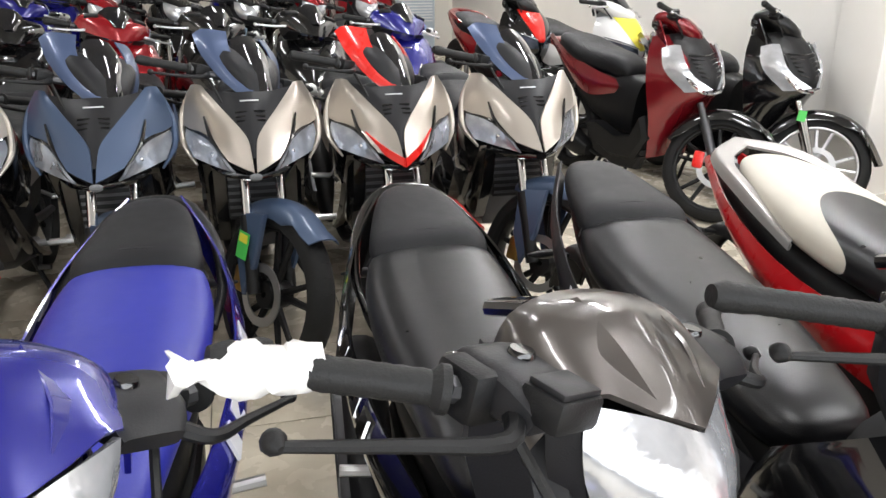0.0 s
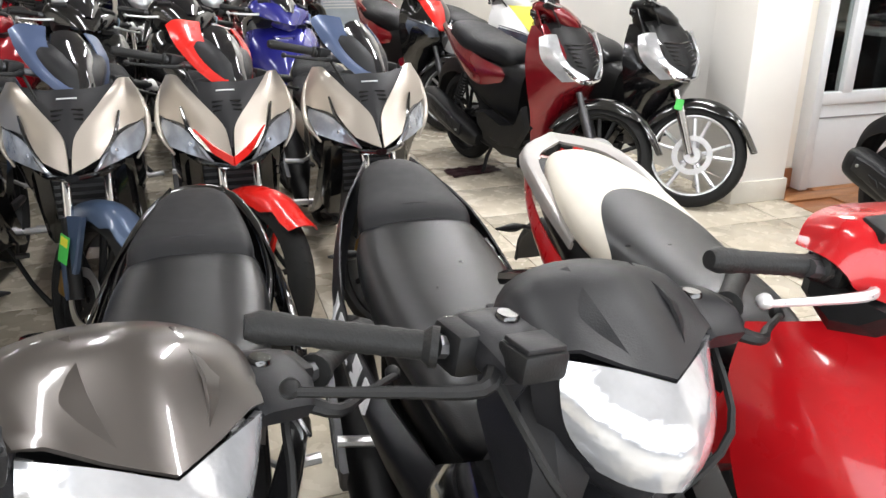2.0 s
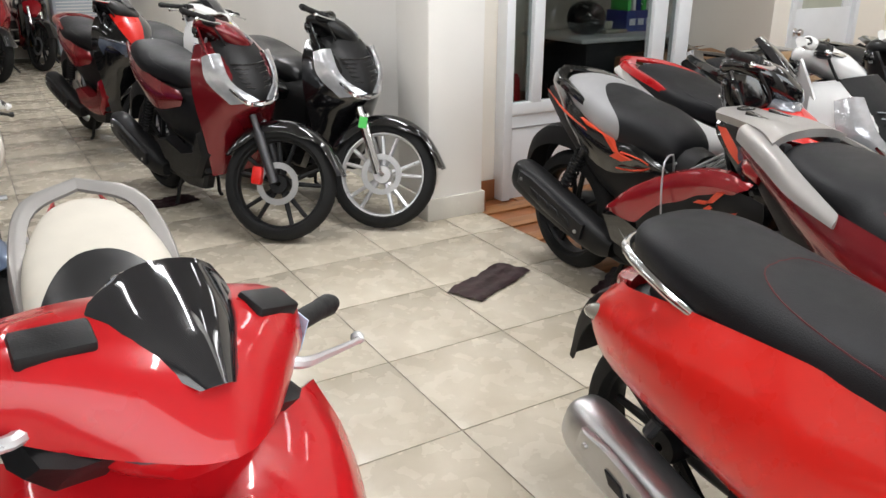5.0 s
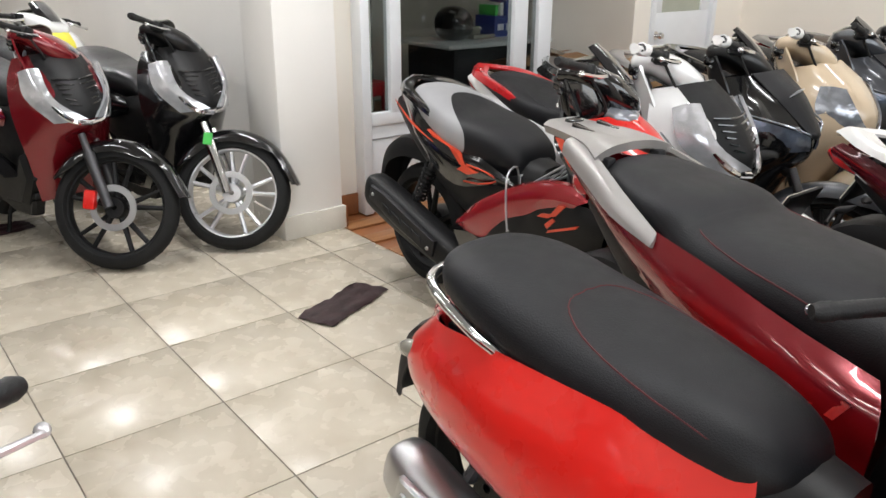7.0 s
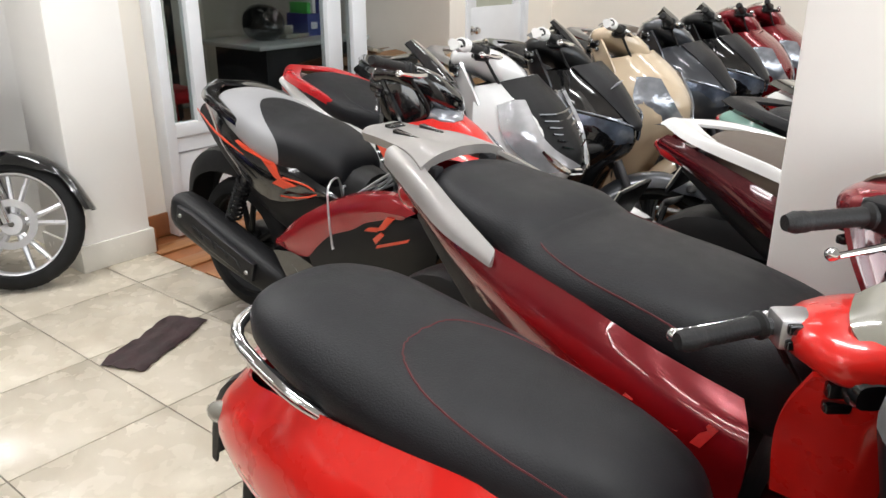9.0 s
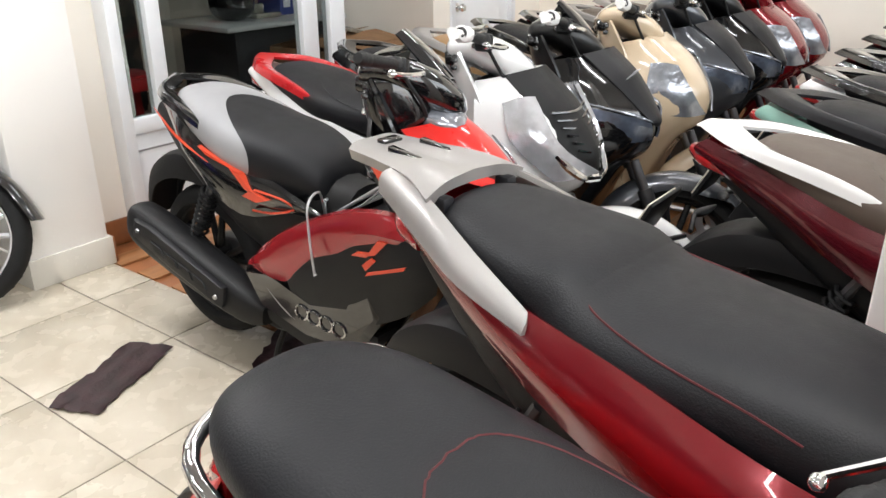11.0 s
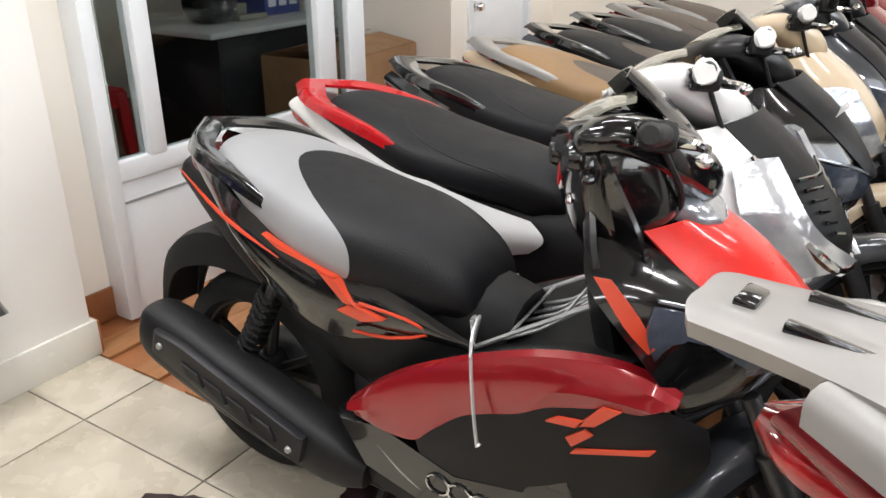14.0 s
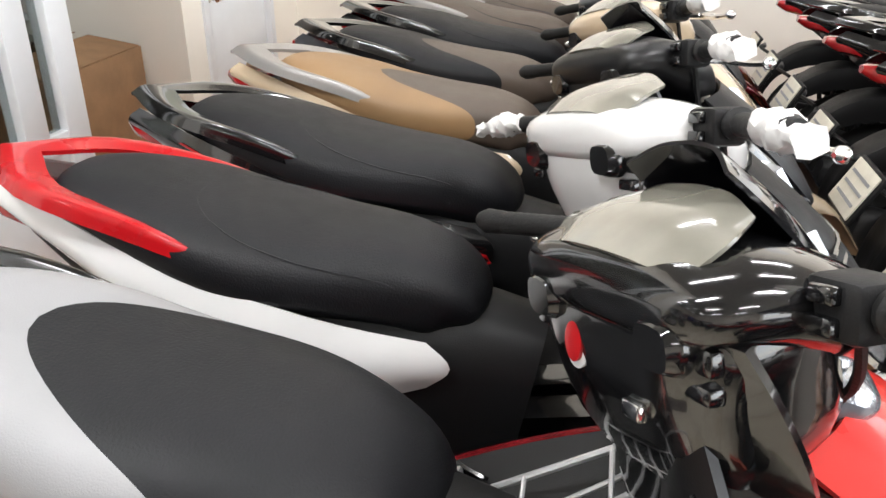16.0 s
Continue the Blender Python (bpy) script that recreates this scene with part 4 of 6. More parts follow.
            part("emblem_plinth", moved(block(-0.062, 0.062, -0.010, 0.004, -0.020, 0.018, 0.004), pose(0, 0.372, 0.842, -42)), body, bike)
            part("emblem", moved(join(block(-0.050, 0.050, 0.003, 0.008, -0.009, 0.009, 0.002)), pose(0, 0.372, 0.842, -42)), M_CHROME, bike)
            part("headlight", moved(skin([[(0.02, 0.488, 0.945), (0.08, 0.452, 0.945), (0.14, 0.345, 0.972)], [(0.02, 0.480, 0.915), (0.075, 0.44, 0.91), (0.13, 0.35, 0.93)]], 0.006, 3, 1), h_), M_LENSB, bike)
            part("headlight", moved(skin([[(0.02, 0.488, 0.945), (0.08, 0.452, 0.945), (0.14, 0.345, 0.972)], [(0.02, 0.480, 0.915), (0.075, 0.44, 0.91), (0.13, 0.35, 0.93)]], 0.006, 3, -1), h_), M_LENSB, bike)
    return bike


def scooter(name, label, m, steer, body, panel, seat_a, seat_b, rail, fender, apron=None, head=None, face="twin", seat_rule=None, group="", rim=None, caliper=None, r=0.272, spokes=5,
            trim=None, bags=(False, False), stand=True, plates=False, chrome_rail=False, round_tail=False, dark_mid=True, sh=1.1, exh=None, fork_mat=None, letters=None, reach=0.0, skirt=None, nose=None, rack=None, seat_k=0.84, bar_z=1.005, low=0.0, tunnel=None, flank=1.0, nose_w=1.0, seat_dz=0.0, sweep=0.05, stripe=None, bars=None, seat_secs=None, tag=False, note=False):
    bike = thing(name, label, "scooter", m, group)
    s_ = st_ = steering(steer, r)

    def short(y):
        """The sport scooter has a shorter tail."""
        return y if not tunnel or y > -0.45 else -0.45 + (y + 0.45) * 0.74

    apron, head = apron or body, head or body
    head = M_SATIN if head is M_BLACK else head
    wheel(bike, AXLE, r, 0.046, s_, rim or M_PLASTIC, spokes, spokes > 4, True, caliper)
    wheel(bike, -AXLE, r, 0.052, None, rim or M_PLASTIC, spokes, spokes > 4, False)
    fork(bike, r, s_, fork_mat or M_STEEL, fork_mat or M_STEEL, 0.60)
    fender_front(bike, r, s_, fender, 0.058, 15, 160, False)
    # engine and swing unit
    part("engine_unit", join(loft([(-0.12, 0.30, 0.07, 0.06), (-0.25, 0.29, 0.095, 0.09), (-0.45, 0.27, 0.085, 0.085), (-0.66, 0.27, 0.06, 0.07), (-0.74, 0.28, 0.03, 0.04)], 14, 3, 2, -0.09)), M_STEEL, bike)
    part("air_box", loft([(-0.30, 0.42, 0.04, 0.04), (-0.38, 0.44, 0.06, 0.06), (-0.60, 0.45, 0.058, 0.06), (-0.70, 0.44, 0.03, 0.03)], 14, 4, 2, -0.13), M_PLASTIC, bike)
    ex = loft([(-0.24, 0.22, 0.03, 0.035), (-0.32, 0.235, 0.055, 0.06), (-0.55, 0.295, 0.062, 0.075), (-0.82, 0.375, 0.06, 0.078), (-0.89, 0.395, 0.045, 0.06), (-0.90, 0.398, 0.02, 0.03)], 16, 3.0, 3, 0.165)
    slide = Matrix.Translation((0, 0.045, 0.030) if tunnel else (0, low, -low * 0.75))
    ex = moved(ex, slide)
    e = part("exhaust", join(ex, tube([(0.05, -0.05, 0.24), (0.12, -0.15, 0.20), (0.15, -0.26, 0.225)], 0.016, 8, 3)), exh or M_PLASTIC, bike)
    part("heat_shield", moved(slab([(-0.36, 0.30), (-0.72, 0.42), (-0.80, 0.43), (-0.82, 0.37), (-0.62, 0.29), (-0.38, 0.23)], 0.222, 0.240, 0.012), slide), exh or M_DGREY, e)
    for k in range(4):
        part("shield_louvre", moved(slab([(-0.45 - 0.07 * k, 0.30 + 0.02 * k), (-0.50 - 0.07 * k, 0.315 + 0.02 * k), (-0.485 - 0.07 * k, 0.285 + 0.02 * k), (-0.435 - 0.07 * k, 0.27 + 0.02 * k)], 0.238, 0.245, 0.003), slide), M_PLASTIC, e)
    for yy, zz in ((-0.40, 0.262), (-0.78, 0.395)):
        part("shield_bolt", moved(revolve([(0.0005, 0.246), (0.007, 0.246), (0.009, 0.238)], 10, (0, yy, zz), False), slide), M_ALU, e)
    shock(bike, 0.125)
    shock(bike, -0.125)
    part("rear_fender", skin([[(0, -0.46, 0.64), (0.07, -0.46, 0.63), (0.085, -0.46, 0.56)], [(0, -0.72, 0.66), (0.07, -0.72, 0.65), (0.080, -0.70, 0.57)], [(0, -0.86, 0.60), (0.066, -0.86, 0.59), (0.074, -0.84, 0.53)],
                              [(0, -0.925, 0.50), (0.060, -0.925, 0.50), (0.066, -0.90, 0.47)], [(0, -0.955, 0.38), (0.054, -0.955, 0.38), (0.058, -0.94, 0.37)]], 0.006, 3), M_PLASTIC, bike)
    if plates:
        pl = part("plate_holder", moved(block(-0.10, 0.10, -0.006, 0.006, -0.07, 0.07, 0.004), pose(0, -1.0, 0.62, -28)), M_PLASTIC, bike)
        part("paper_plate", moved(block(-0.09, 0.09, -0.012, -0.007, -0.062, 0.062, 0.002), pose(0, -1.0, 0.62, -28)), M_PAPER, pl, "cream cardboard number blank with faint bars")
        for z in (-0.03, 0.0, 0.03):
            part("plate_bar", moved(block(-0.07, 0.07, -0.0135, -0.0118, z - 0.004, z + 0.004, 0), pose(0, -1.0, 0.62, -28)), M_LGREY, pl)
        leaf_signal(bike, -0.93, 0.60, 0.20)
    # body under the seat
    part("under_seat_body", loft([(0.05, 0.50, 0.085, 0.18), (-0.10, 0.53, 0.115, 0.18), (-0.32, 0.585, 0.135, 0.15), (-0.58, 0.69 if not round_tail else 0.64, 0.115, 0.085 if not round_tail else 0.06), (-0.80 if not round_tail else -0.70, 0.79 if not round_tail else 0.65, 0.06, 0.035)], 20, 3.0), M_PLASTIC, bike)
    for s in (-1, 1):
        if round_tail:
            rows = [[(0.09, -0.02, 0.68), (0.155, -0.28, 0.715), (0.165, -0.50, 0.715), (0.125, -0.70, 0.680), (0.03, -0.79, 0.650)], [(0.12, 0.0, 0.54), (0.205, -0.28, 0.60), (0.215, -0.52, 0.61), (0.155, -0.76, 0.590), (0.035, -0.87, 0.575)],
                    [(0.11, 0.0, 0.42), (0.20, -0.26, 0.46), (0.205, -0.50, 0.49), (0.14, -0.74, 0.50), (0.03, -0.85, 0.51)], [(0.08, 0.0, 0.33), (0.15, -0.24, 0.36), (0.15, -0.46, 0.42), (0.11, -0.68, 0.48), (0.03, -0.80, 0.52)]]
        else:
            rows = [[(0.108, -0.10, 0.665), (0.148, -0.28, 0.715), (0.145, -0.52, 0.775), (0.105, -0.70, 0.825), (0.045, -0.86, 0.862)], [(0.114, -0.06, 0.630), (0.170, -0.28, 0.640), (0.165, -0.52, 0.71), (0.115, -0.70, 0.78), (0.048, -0.89, 0.838)],
                    [(0.110, -0.10, 0.590), (0.160, -0.28, 0.560), (0.150, -0.48, 0.64), (0.10, -0.68, 0.735), (0.04, -0.86, 0.810)]]
        if rack:
            rows = [[(0.150, 0.06, 0.70), (0.178, -0.08, 0.745), (0.172, -0.28, 0.790), (0.158, -0.52, 0.830), (0.112, -0.70, 0.862), (0.05, -0.86, 0.888)], [(0.196, 0.10, 0.650), (0.214, -0.05, 0.680), (0.196, -0.28, 0.715), (0.176, -0.52, 0.770), (0.122, -0.70, 0.815), (0.05, -0.89, 0.860)],
                    [(0.190, 0.09, 0.520), (0.206, -0.06, 0.560), (0.184, -0.28, 0.630), (0.160, -0.48, 0.700), (0.104, -0.68, 0.772), (0.04, -0.86, 0.838)]]
        rows = [[(x * flank, short(y), z) for x, y, z in row] for row in rows]
        part("side_panel", skin(rows, 0.006, 4, s), panel, bike)
        if letters:
            y0, z0, x0 = (0.035, 0.635, 0.214) if rack else (-0.24, 0.60, 0.172)
            for k in range(4):
                q = y0 - 0.042 * k
                part("lettering_bar", skin([[(x0 * flank - 0.006, q + 0.022, z0 + 0.038 + 0.010 * k), (x0 * flank - 0.006, q + 0.004, z0 + 0.040 + 0.010 * k)], [(x0 * flank + 0.006, q, z0 + 0.010 * k), (x0 * flank + 0.006, q - 0.018, z0 + 0.002 + 0.010 * k)]], -0.004, 2, s), letters, bike)
        if trim:
            for pts in ([(-0.30, 0.700), (-0.255, 0.690), (-0.205, 0.640), (-0.235, 0.645)], [(-0.255, 0.625), (-0.215, 0.650), (-0.14, 0.632), (-0.19, 0.615)], [(-0.44, 0.745), (-0.30, 0.702), (-0.255, 0.692), (-0.40, 0.722)]):
                part("decal", slab(pts, s * 0.140, s * 0.1775, 0.002), trim, bike, "orange-red zigzag decal")
            part("decal_line", tube([(s * 0.172, -0.20, 0.652), (s * 0.160, -0.10, 0.640), (s * 0.150, -0.06, 0.615), (s * 0.162, -0.14, 0.590), (s * 0.168, -0.22, 0.585)], 0.0035, 6, 2), trim, bike)
            part("decal_stripe", tube([(s * 0.172, -0.40, 0.70), (s * 0.160, -0.56, 0.75), (s * 0.11, -0.74, 0.81)], [0.003, 0.005, 0.002], 6, 3), trim, bike)
        # floor side skirt
        part("side_skirt", slab([(0.30, 0.40), (0.26, 0.52), (0.20, 0.40), (0.02, 0.365), (-0.16, 0.42), (-0.26, 0.40), (-0.20, 0.30), (0.0, 0.24), (0.20, 0.26)], s * 0.13, s * 0.205, 0.025), skirt or (panel if dark_mid else body), bike)
        part("belly_skirt", slab([(0.24, 0.28), (0.0, 0.25), (-0.22, 0.30), (-0.20, 0.24), (0.0, 0.18), (0.20, 0.20)], s * 0.12, s * 0.175, 0.015), M_PLASTIC, bike)
    part("floorboard", block(-0.175, 0.175, -0.06, 0.26, 0.29, 0.325, 0.01), M_PLASTIC, bike)
    # seat
    secs = [(0.06, 0.66, 0.05, 0.03), (0.035, 0.70, 0.088, 0.058), (-0.06, 0.735, 0.112, 0.062), (-0.22, 0.752, 0.138, 0.060), (-0.36, 0.770, 0.150, 0.060), (-0.50, 0.805, 0.140, 0.056), (-0.63, 0.832, 0.112, 0.046), (-0.72, 0.845, 0.072, 0.034), (-0.76, 0.850, 0.02, 0.012)]
    secs = seat_secs or [(-0.76 + (y + 0.76) * seat_k, z + seat_dz, w * sh, h * 1.12) for y, z, w, h in secs]
    if seat_b is not None and seat_b is not seat_a:
        a, b = two_tone(secs, seat_rule or (lambda x: -0.47 + 17 * x * x))
        st = part("seat", a, seat_a, bike)
        part("pillion_pad", b, seat_b, st)
    else:
        st = part("seat", loft(secs, 36, 2.7, 5), seat_a, bike)
    if seat_b is None:
        sc = cr(secs, 40)
        line = []
        for k in range(-40, 41):
            a = k / 40 * 1.25
            t = (0.50 if chrome_rail else 0.58) - 0.34 * (abs(k) / 40) ** 2.2
            y, z, w, h = sc[min(len(sc) - 1, int(t * (len(sc) - 1)))]
            line.append((w * 1.004 * math.copysign(abs(math.sin(a)) ** 0.74, a), y, z + h * 1.008 * math.cos(a) ** 0.74))
        part("seat_seam", tube(line, 0.0018, 5, 1), M_STITCH if (chrome_rail or rack) else M_DGREY, st)
    # rail and tail light
    if chrome_rail:
        part("grab_rail", tube([(0.160, -0.48, 0.705), (0.180, -0.55, 0.740), (0.162, -0.68, 0.782), (0.065, -0.742, 0.782), (-0.065, -0.742, 0.782), (-0.162, -0.68, 0.782), (-0.180, -0.55, 0.740), (-0.160, -0.48, 0.705)], 0.011, 10, 4), M_CHROME, bike, "bent chrome tube grab rail")
    elif rack:
        rk = part("rear_rack", skin([[(0, -1.0, 0.935), (0.04, -1.0, 0.935), (0.068, -0.985, 0.928)], [(0, -0.90, 0.934), (0.045, -0.90, 0.934), (0.080, -0.89, 0.926)], [(0, -0.80, 0.924), (0.055, -0.80, 0.935), (0.098, -0.79, 0.922)], [(0, -0.72, 0.925), (0.07, -0.72, 0.920), (0.125, -0.715, 0.902)]], 0.022, 4), rack, bike, "silver moulded rear rack plate")
        for xa, xb, ya, yb in ((-0.024, 0.024, -0.960, -0.935), (-0.050, -0.034, -0.90, -0.80), (0.034, 0.050, -0.90, -0.80)):
            part("rack_slot", moved(block(xa, xb, -(yb - ya) / 2, (yb - ya) / 2, -0.012, 0.0105, 0.003), pose(0, (ya + yb) / 2, 0.954 if yb < -0.92 else 0.950, -7)), M_BLACK, rk)
        for s in (-1, 1):
            part("rack_hook", block(s * 0.085 - 0.014, s * 0.085 + 0.014, -0.735, -0.700, 0.885, 0.917, 0.006), M_DGREY, rk)
            part("rack_arm", skin([[(0.078, -0.83, 0.940), (0.120, -0.70, 0.905), (0.150, -0.58, 0.860), (0.176, -0.45, 0.812)], [(0.100, -0.85, 0.930), (0.146, -0.70, 0.895), (0.176, -0.58, 0.848), (0.192, -0.44, 0.800)],
                                   [(0.106, -0.85, 0.900), (0.156, -0.70, 0.862), (0.186, -0.58, 0.822), (0.196, -0.44, 0.790)]], -0.010, 4, s), rack, bike)
    elif rail is not None:
        for s in (-1, 1):
            rows = [[(0.125, -0.40, 0.790), (0.122, -0.54, 0.84), (0.095, -0.70, 0.875), (0.0, -0.80, 0.895)], [(0.150, -0.38, 0.785), (0.152, -0.54, 0.845), (0.122, -0.74, 0.888), (0.0, -0.87, 0.905)],
                    [(0.155, -0.38, 0.765), (0.160, -0.54, 0.815), (0.130, -0.76, 0.865), (0.0, -0.91, 0.885)]]
            part("grab_rail", skin([[(x, short(y), z) for x, y, z in row] for row in rows], -0.008, 4, s), rail, bike)
    if round_tail:
        for s in (-1, 1):
            part("side_lens", loft([(-0.815, 0.585, 0.010, 0.010), (-0.79, 0.590, 0.022, 0.020), (-0.755, 0.600, 0.020, 0.018), (-0.735, 0.606, 0.005, 0.005)], 12, 2, 3, s * 0.138), M_DIAL, bike, "clear side lens")
    part("tail_light", loft([(short(-0.80), 0.80, 0.075, 0.03), (short(-0.87), 0.815, 0.06, 0.027), (short(-0.915), 0.825, 0.02, 0.012)] if not round_tail else [(-0.74, 0.650, 0.08, 0.035), (-0.80, 0.640, 0.062, 0.032), (-0.83, 0.632, 0.02, 0.015)], 14, 2.6, 3), M_TAILLENS, bike)
    # leg shield and apron
    k = 0.55 if tunnel else 1.0
    part("inner_shield", skin([[(0, 0.195, 0.935), (0.09, 0.20, 0.935), (0.145, 0.235, 0.932)], [(0, 0.215, 0.86), (0.12, 0.222, 0.858), (0.190, 0.266, 0.850)], [(0, 0.225, 0.74), (0.11, 0.235, 0.738), (0.206 * (0.4 + 0.6 * k), 0.290, 0.730)],
                               [(0, 0.235, 0.60), (0.12 * k, 0.245, 0.60), (0.200 * k, 0.298, 0.600)], [(0, 0.235, 0.47), (0.11 * k, 0.245, 0.47), (0.180 * k, 0.295, 0.485)], [(0, 0.21, 0.36), (0.11 * k, 0.215, 0.36), (0.165 * k, 0.255, 0.365)], [(0, 0.12, 0.328), (0.11 * k, 0.12, 0.328), (0.16 * k, 0.14, 0.328)]], 0.010, 3), M_SATIN, bike)
    cut = [(0.200, 0.345, 0.735), (0.180, 0.405, 0.640), (0.150, 0.385, 0.545), (0.120, 0.340, 0.420)] if tunnel else [(0.215, 0.285, 0.730), (0.205, 0.300, 0.600), (0.185, 0.300, 0.490), (0.165, 0.280, 0.380)]
    drop = 0.065 if tunnel else 0.0
    part("apron", skin([[(0, 0.325, 0.955 - drop), (0.07, 0.315, 0.955 - drop), (0.125, 0.285, 0.945 - drop), (0.15, 0.235, 0.935 - drop)], [(0, 0.440, 0.870 - drop * 0.5), (0.085, 0.425, 0.868 - drop * 0.5), (0.160, 0.365, 0.860 - drop * 0.5), (0.198, 0.265, 0.850 - drop * 0.5)],
                        [(0, 0.525, 0.760), (0.085, 0.500, 0.755), (0.165, 0.415, 0.745), cut[0]], [(0, 0.520, 0.660), (0.08, 0.490, 0.655), (0.15, 0.420, 0.640), cut[1]],
                        [(0, 0.435, 0.580), (0.07, 0.425, 0.570), (0.13, 0.385, 0.550), cut[2]], [(0, 0.360, 0.450), (0.06, 0.355, 0.440), (0.10, 0.345, 0.430), cut[3]],
                        [(0, 0.300, 0.300), (0.05, 0.300, 0.300), (0.10, 0.285, 0.290), (0.14, 0.250, 0.280)]], 0.008, 4), apron, bike)
    if face == "twin":
        for s in (-1, 1):
            part("headlight", skin([[(0.030, 0.535, 0.745), (0.10, 0.497, 0.775), (0.19, 0.365, 0.810)], [(0.025, 0.540, 0.715), (0.105, 0.492, 0.735), (0.20, 0.360, 0.765)], [(0.02, 0.536, 0.690), (0.10, 0.487, 0.690), (0.185, 0.378, 0.705)]], 0.008, 4, s), M_LENSB, bike, "dark twin headlight lens")
            part("light_bar", tube([(s * 0.03, 0.545, 0.75), (s * 0.11, 0.500, 0.785), (s * 0.195, 0.372, 0.822)], [0.003, 0.005, 0.003], 6, 3), M_LENS, bike)
        if tunnel:
            part("nose_panel", skin([[(0, 0.372, 0.902), (0.06, 0.362, 0.900), (0.120, 0.315, 0.890)], [(0, 0.470, 0.850), (0.06, 0.458, 0.846), (0.130, 0.400, 0.832)], [(0, 0.556, 0.775), (0.05, 0.544, 0.772), (0.105, 0.500, 0.764)], [(0, 0.572, 0.745), (0.02, 0.568, 0.745), (0.045, 0.552, 0.742)]], 0.006, 3), nose, bike, "glossy red nose panel")
            part("nose_cap", loft([(0.30, 0.905, 0.075, 0.020), (0.34, 0.912, 0.072, 0.022), (0.385, 0.898, 0.055, 0.016), (0.405, 0.888, 0.02, 0.006)], 16, 3, 3), M_LENS, bike, "clear smoked nose cap")
        else:
            part("nose_panel", skin([[(0, 0.348, 0.965), (0.05 * nose_w, 0.342 - 0.008 * (nose_w - 1), 0.962), (0.090 * nose_w, 0.318 - 0.03 * (nose_w - 1), 0.956)], [(0, 0.460, 0.880), (0.04 * nose_w, 0.452 - 0.008 * (nose_w - 1), 0.878), (0.080 * nose_w, 0.432 - 0.035 * (nose_w - 1), 0.872)], [(0, 0.546, 0.762), (0.020 * nose_w, 0.542, 0.762), (0.038 * nose_w, 0.532 - 0.01 * (nose_w - 1), 0.762)], [(0, 0.552, 0.735), (0.008, 0.550, 0.735), (0.014, 0.547, 0.735)]], 0.005, 3), nose or (panel if panel is not body else M_DGREY), bike)
        if stripe:
            for s in (-1, 1):
                part("apron_stripe", skin([[(0.214, 0.278, 0.845), (0.212, 0.330, 0.775), (0.202, 0.368, 0.735)], [(0.204, 0.302, 0.842), (0.200, 0.350, 0.788), (0.200, 0.376, 0.745)]], -0.006, 3, s), stripe, bike, "orange-red apron stripe")
    elif face == "grille":
        for s in (-1, 1):
            part("chrome_trim", tube([(s * 0.128, 0.372, 0.905), (s * 0.142, 0.415, 0.845), (s * 0.128, 0.478, 0.765), (s * 0.075, 0.545, 0.690), (0, 0.566, 0.672)], [0.006, 0.010, 0.012, 0.012, 0.012], 8, 4), M_CHROME, bike, "bright chrome nose trim")
        part("nose_panel", skin([[(0, 0.345, 0.962), (0.06, 0.335, 0.960), (0.11, 0.305, 0.952)], [(0, 0.458, 0.872), (0.065, 0.445, 0.868), (0.12, 0.408, 0.862)], [(0, 0.550, 0.755), (0.060, 0.53, 0.75), (0.112, 0.488, 0.745)], [(0, 0.556, 0.69), (0.03, 0.546, 0.69), (0.06, 0.53, 0.69)]], 0.006, 3), M_PLASTIC, bike)
        part("grille", join(*[tube([(-0.095 + 0.005 * k, 0.455 + 0.016 * k, 0.862 - 0.02 * k), (0, 0.480 + 0.014 * k, 0.855 - 0.022 * k), (0.095 - 0.005 * k, 0.455 + 0.016 * k, 0.862 - 0.02 * k)], 0.0045, 6, 3) for k in range(6)]), M_BLACK, bike)
        for s in (-1, 1):
            part("headlight", skin([[(0.118, 0.410, 0.905), (0.150, 0.382, 0.905), (0.178, 0.345, 0.890)], [(0.112, 0.492, 0.785), (0.150, 0.452, 0.788), (0.186, 0.388, 0.785)], [(0.016, 0.572, 0.694), (0.072, 0.540, 0.684), (0.124, 0.486, 0.676)]], 0.012, 4, s), M_LENSW, bike, "bright clear headlight wing")
    else:  # round soft face
        for s in (-1, 1):
            part("headlight", skin([[(0.100, 0.440, 0.865), (0.135, 0.402, 0.875), (0.165, 0.362, 0.875)], [(0.085, 0.510, 0.760), (0.14, 0.452, 0.765), (0.185, 0.370, 0.775)], [(0.03, 0.540, 0.685), (0.09, 0.505, 0.680), (0.14, 0.448, 0.685)]], 0.008, 4, s), M_LENS, bike, "clear slanted headlight lens")
    # steering head
    c = Vector((0, 0.25, 1.0))
    if bars:
        s_ = pose(bars[0], bars[1], bars[2], 0, 0, bars[3]) @ Matrix.Translation((0, -0.235 - reach, -bar_z))
    h_ = s_ @ Matrix.Translation(c + Vector((0, reach, -0.03 + bar_z - 1.005))) @ Matrix.Diagonal((0.78, 0.86, 0.84, 1)) @ Matrix.Translation(-c)
    cowl = M_BLACK if tunnel else head
    part("head_cowl", moved(loft([(0.105, 1.02, 0.13, 0.020), (0.125, 1.022, 0.185, 0.040), (0.20, 1.032, 0.212, 0.054), (0.30, 1.0, 0.180, 0.062), (0.38, 0.955, 0.100, 0.048), (0.415, 0.935, 0.02, 0.015)], 24, 2.8), h_), cowl, bike)
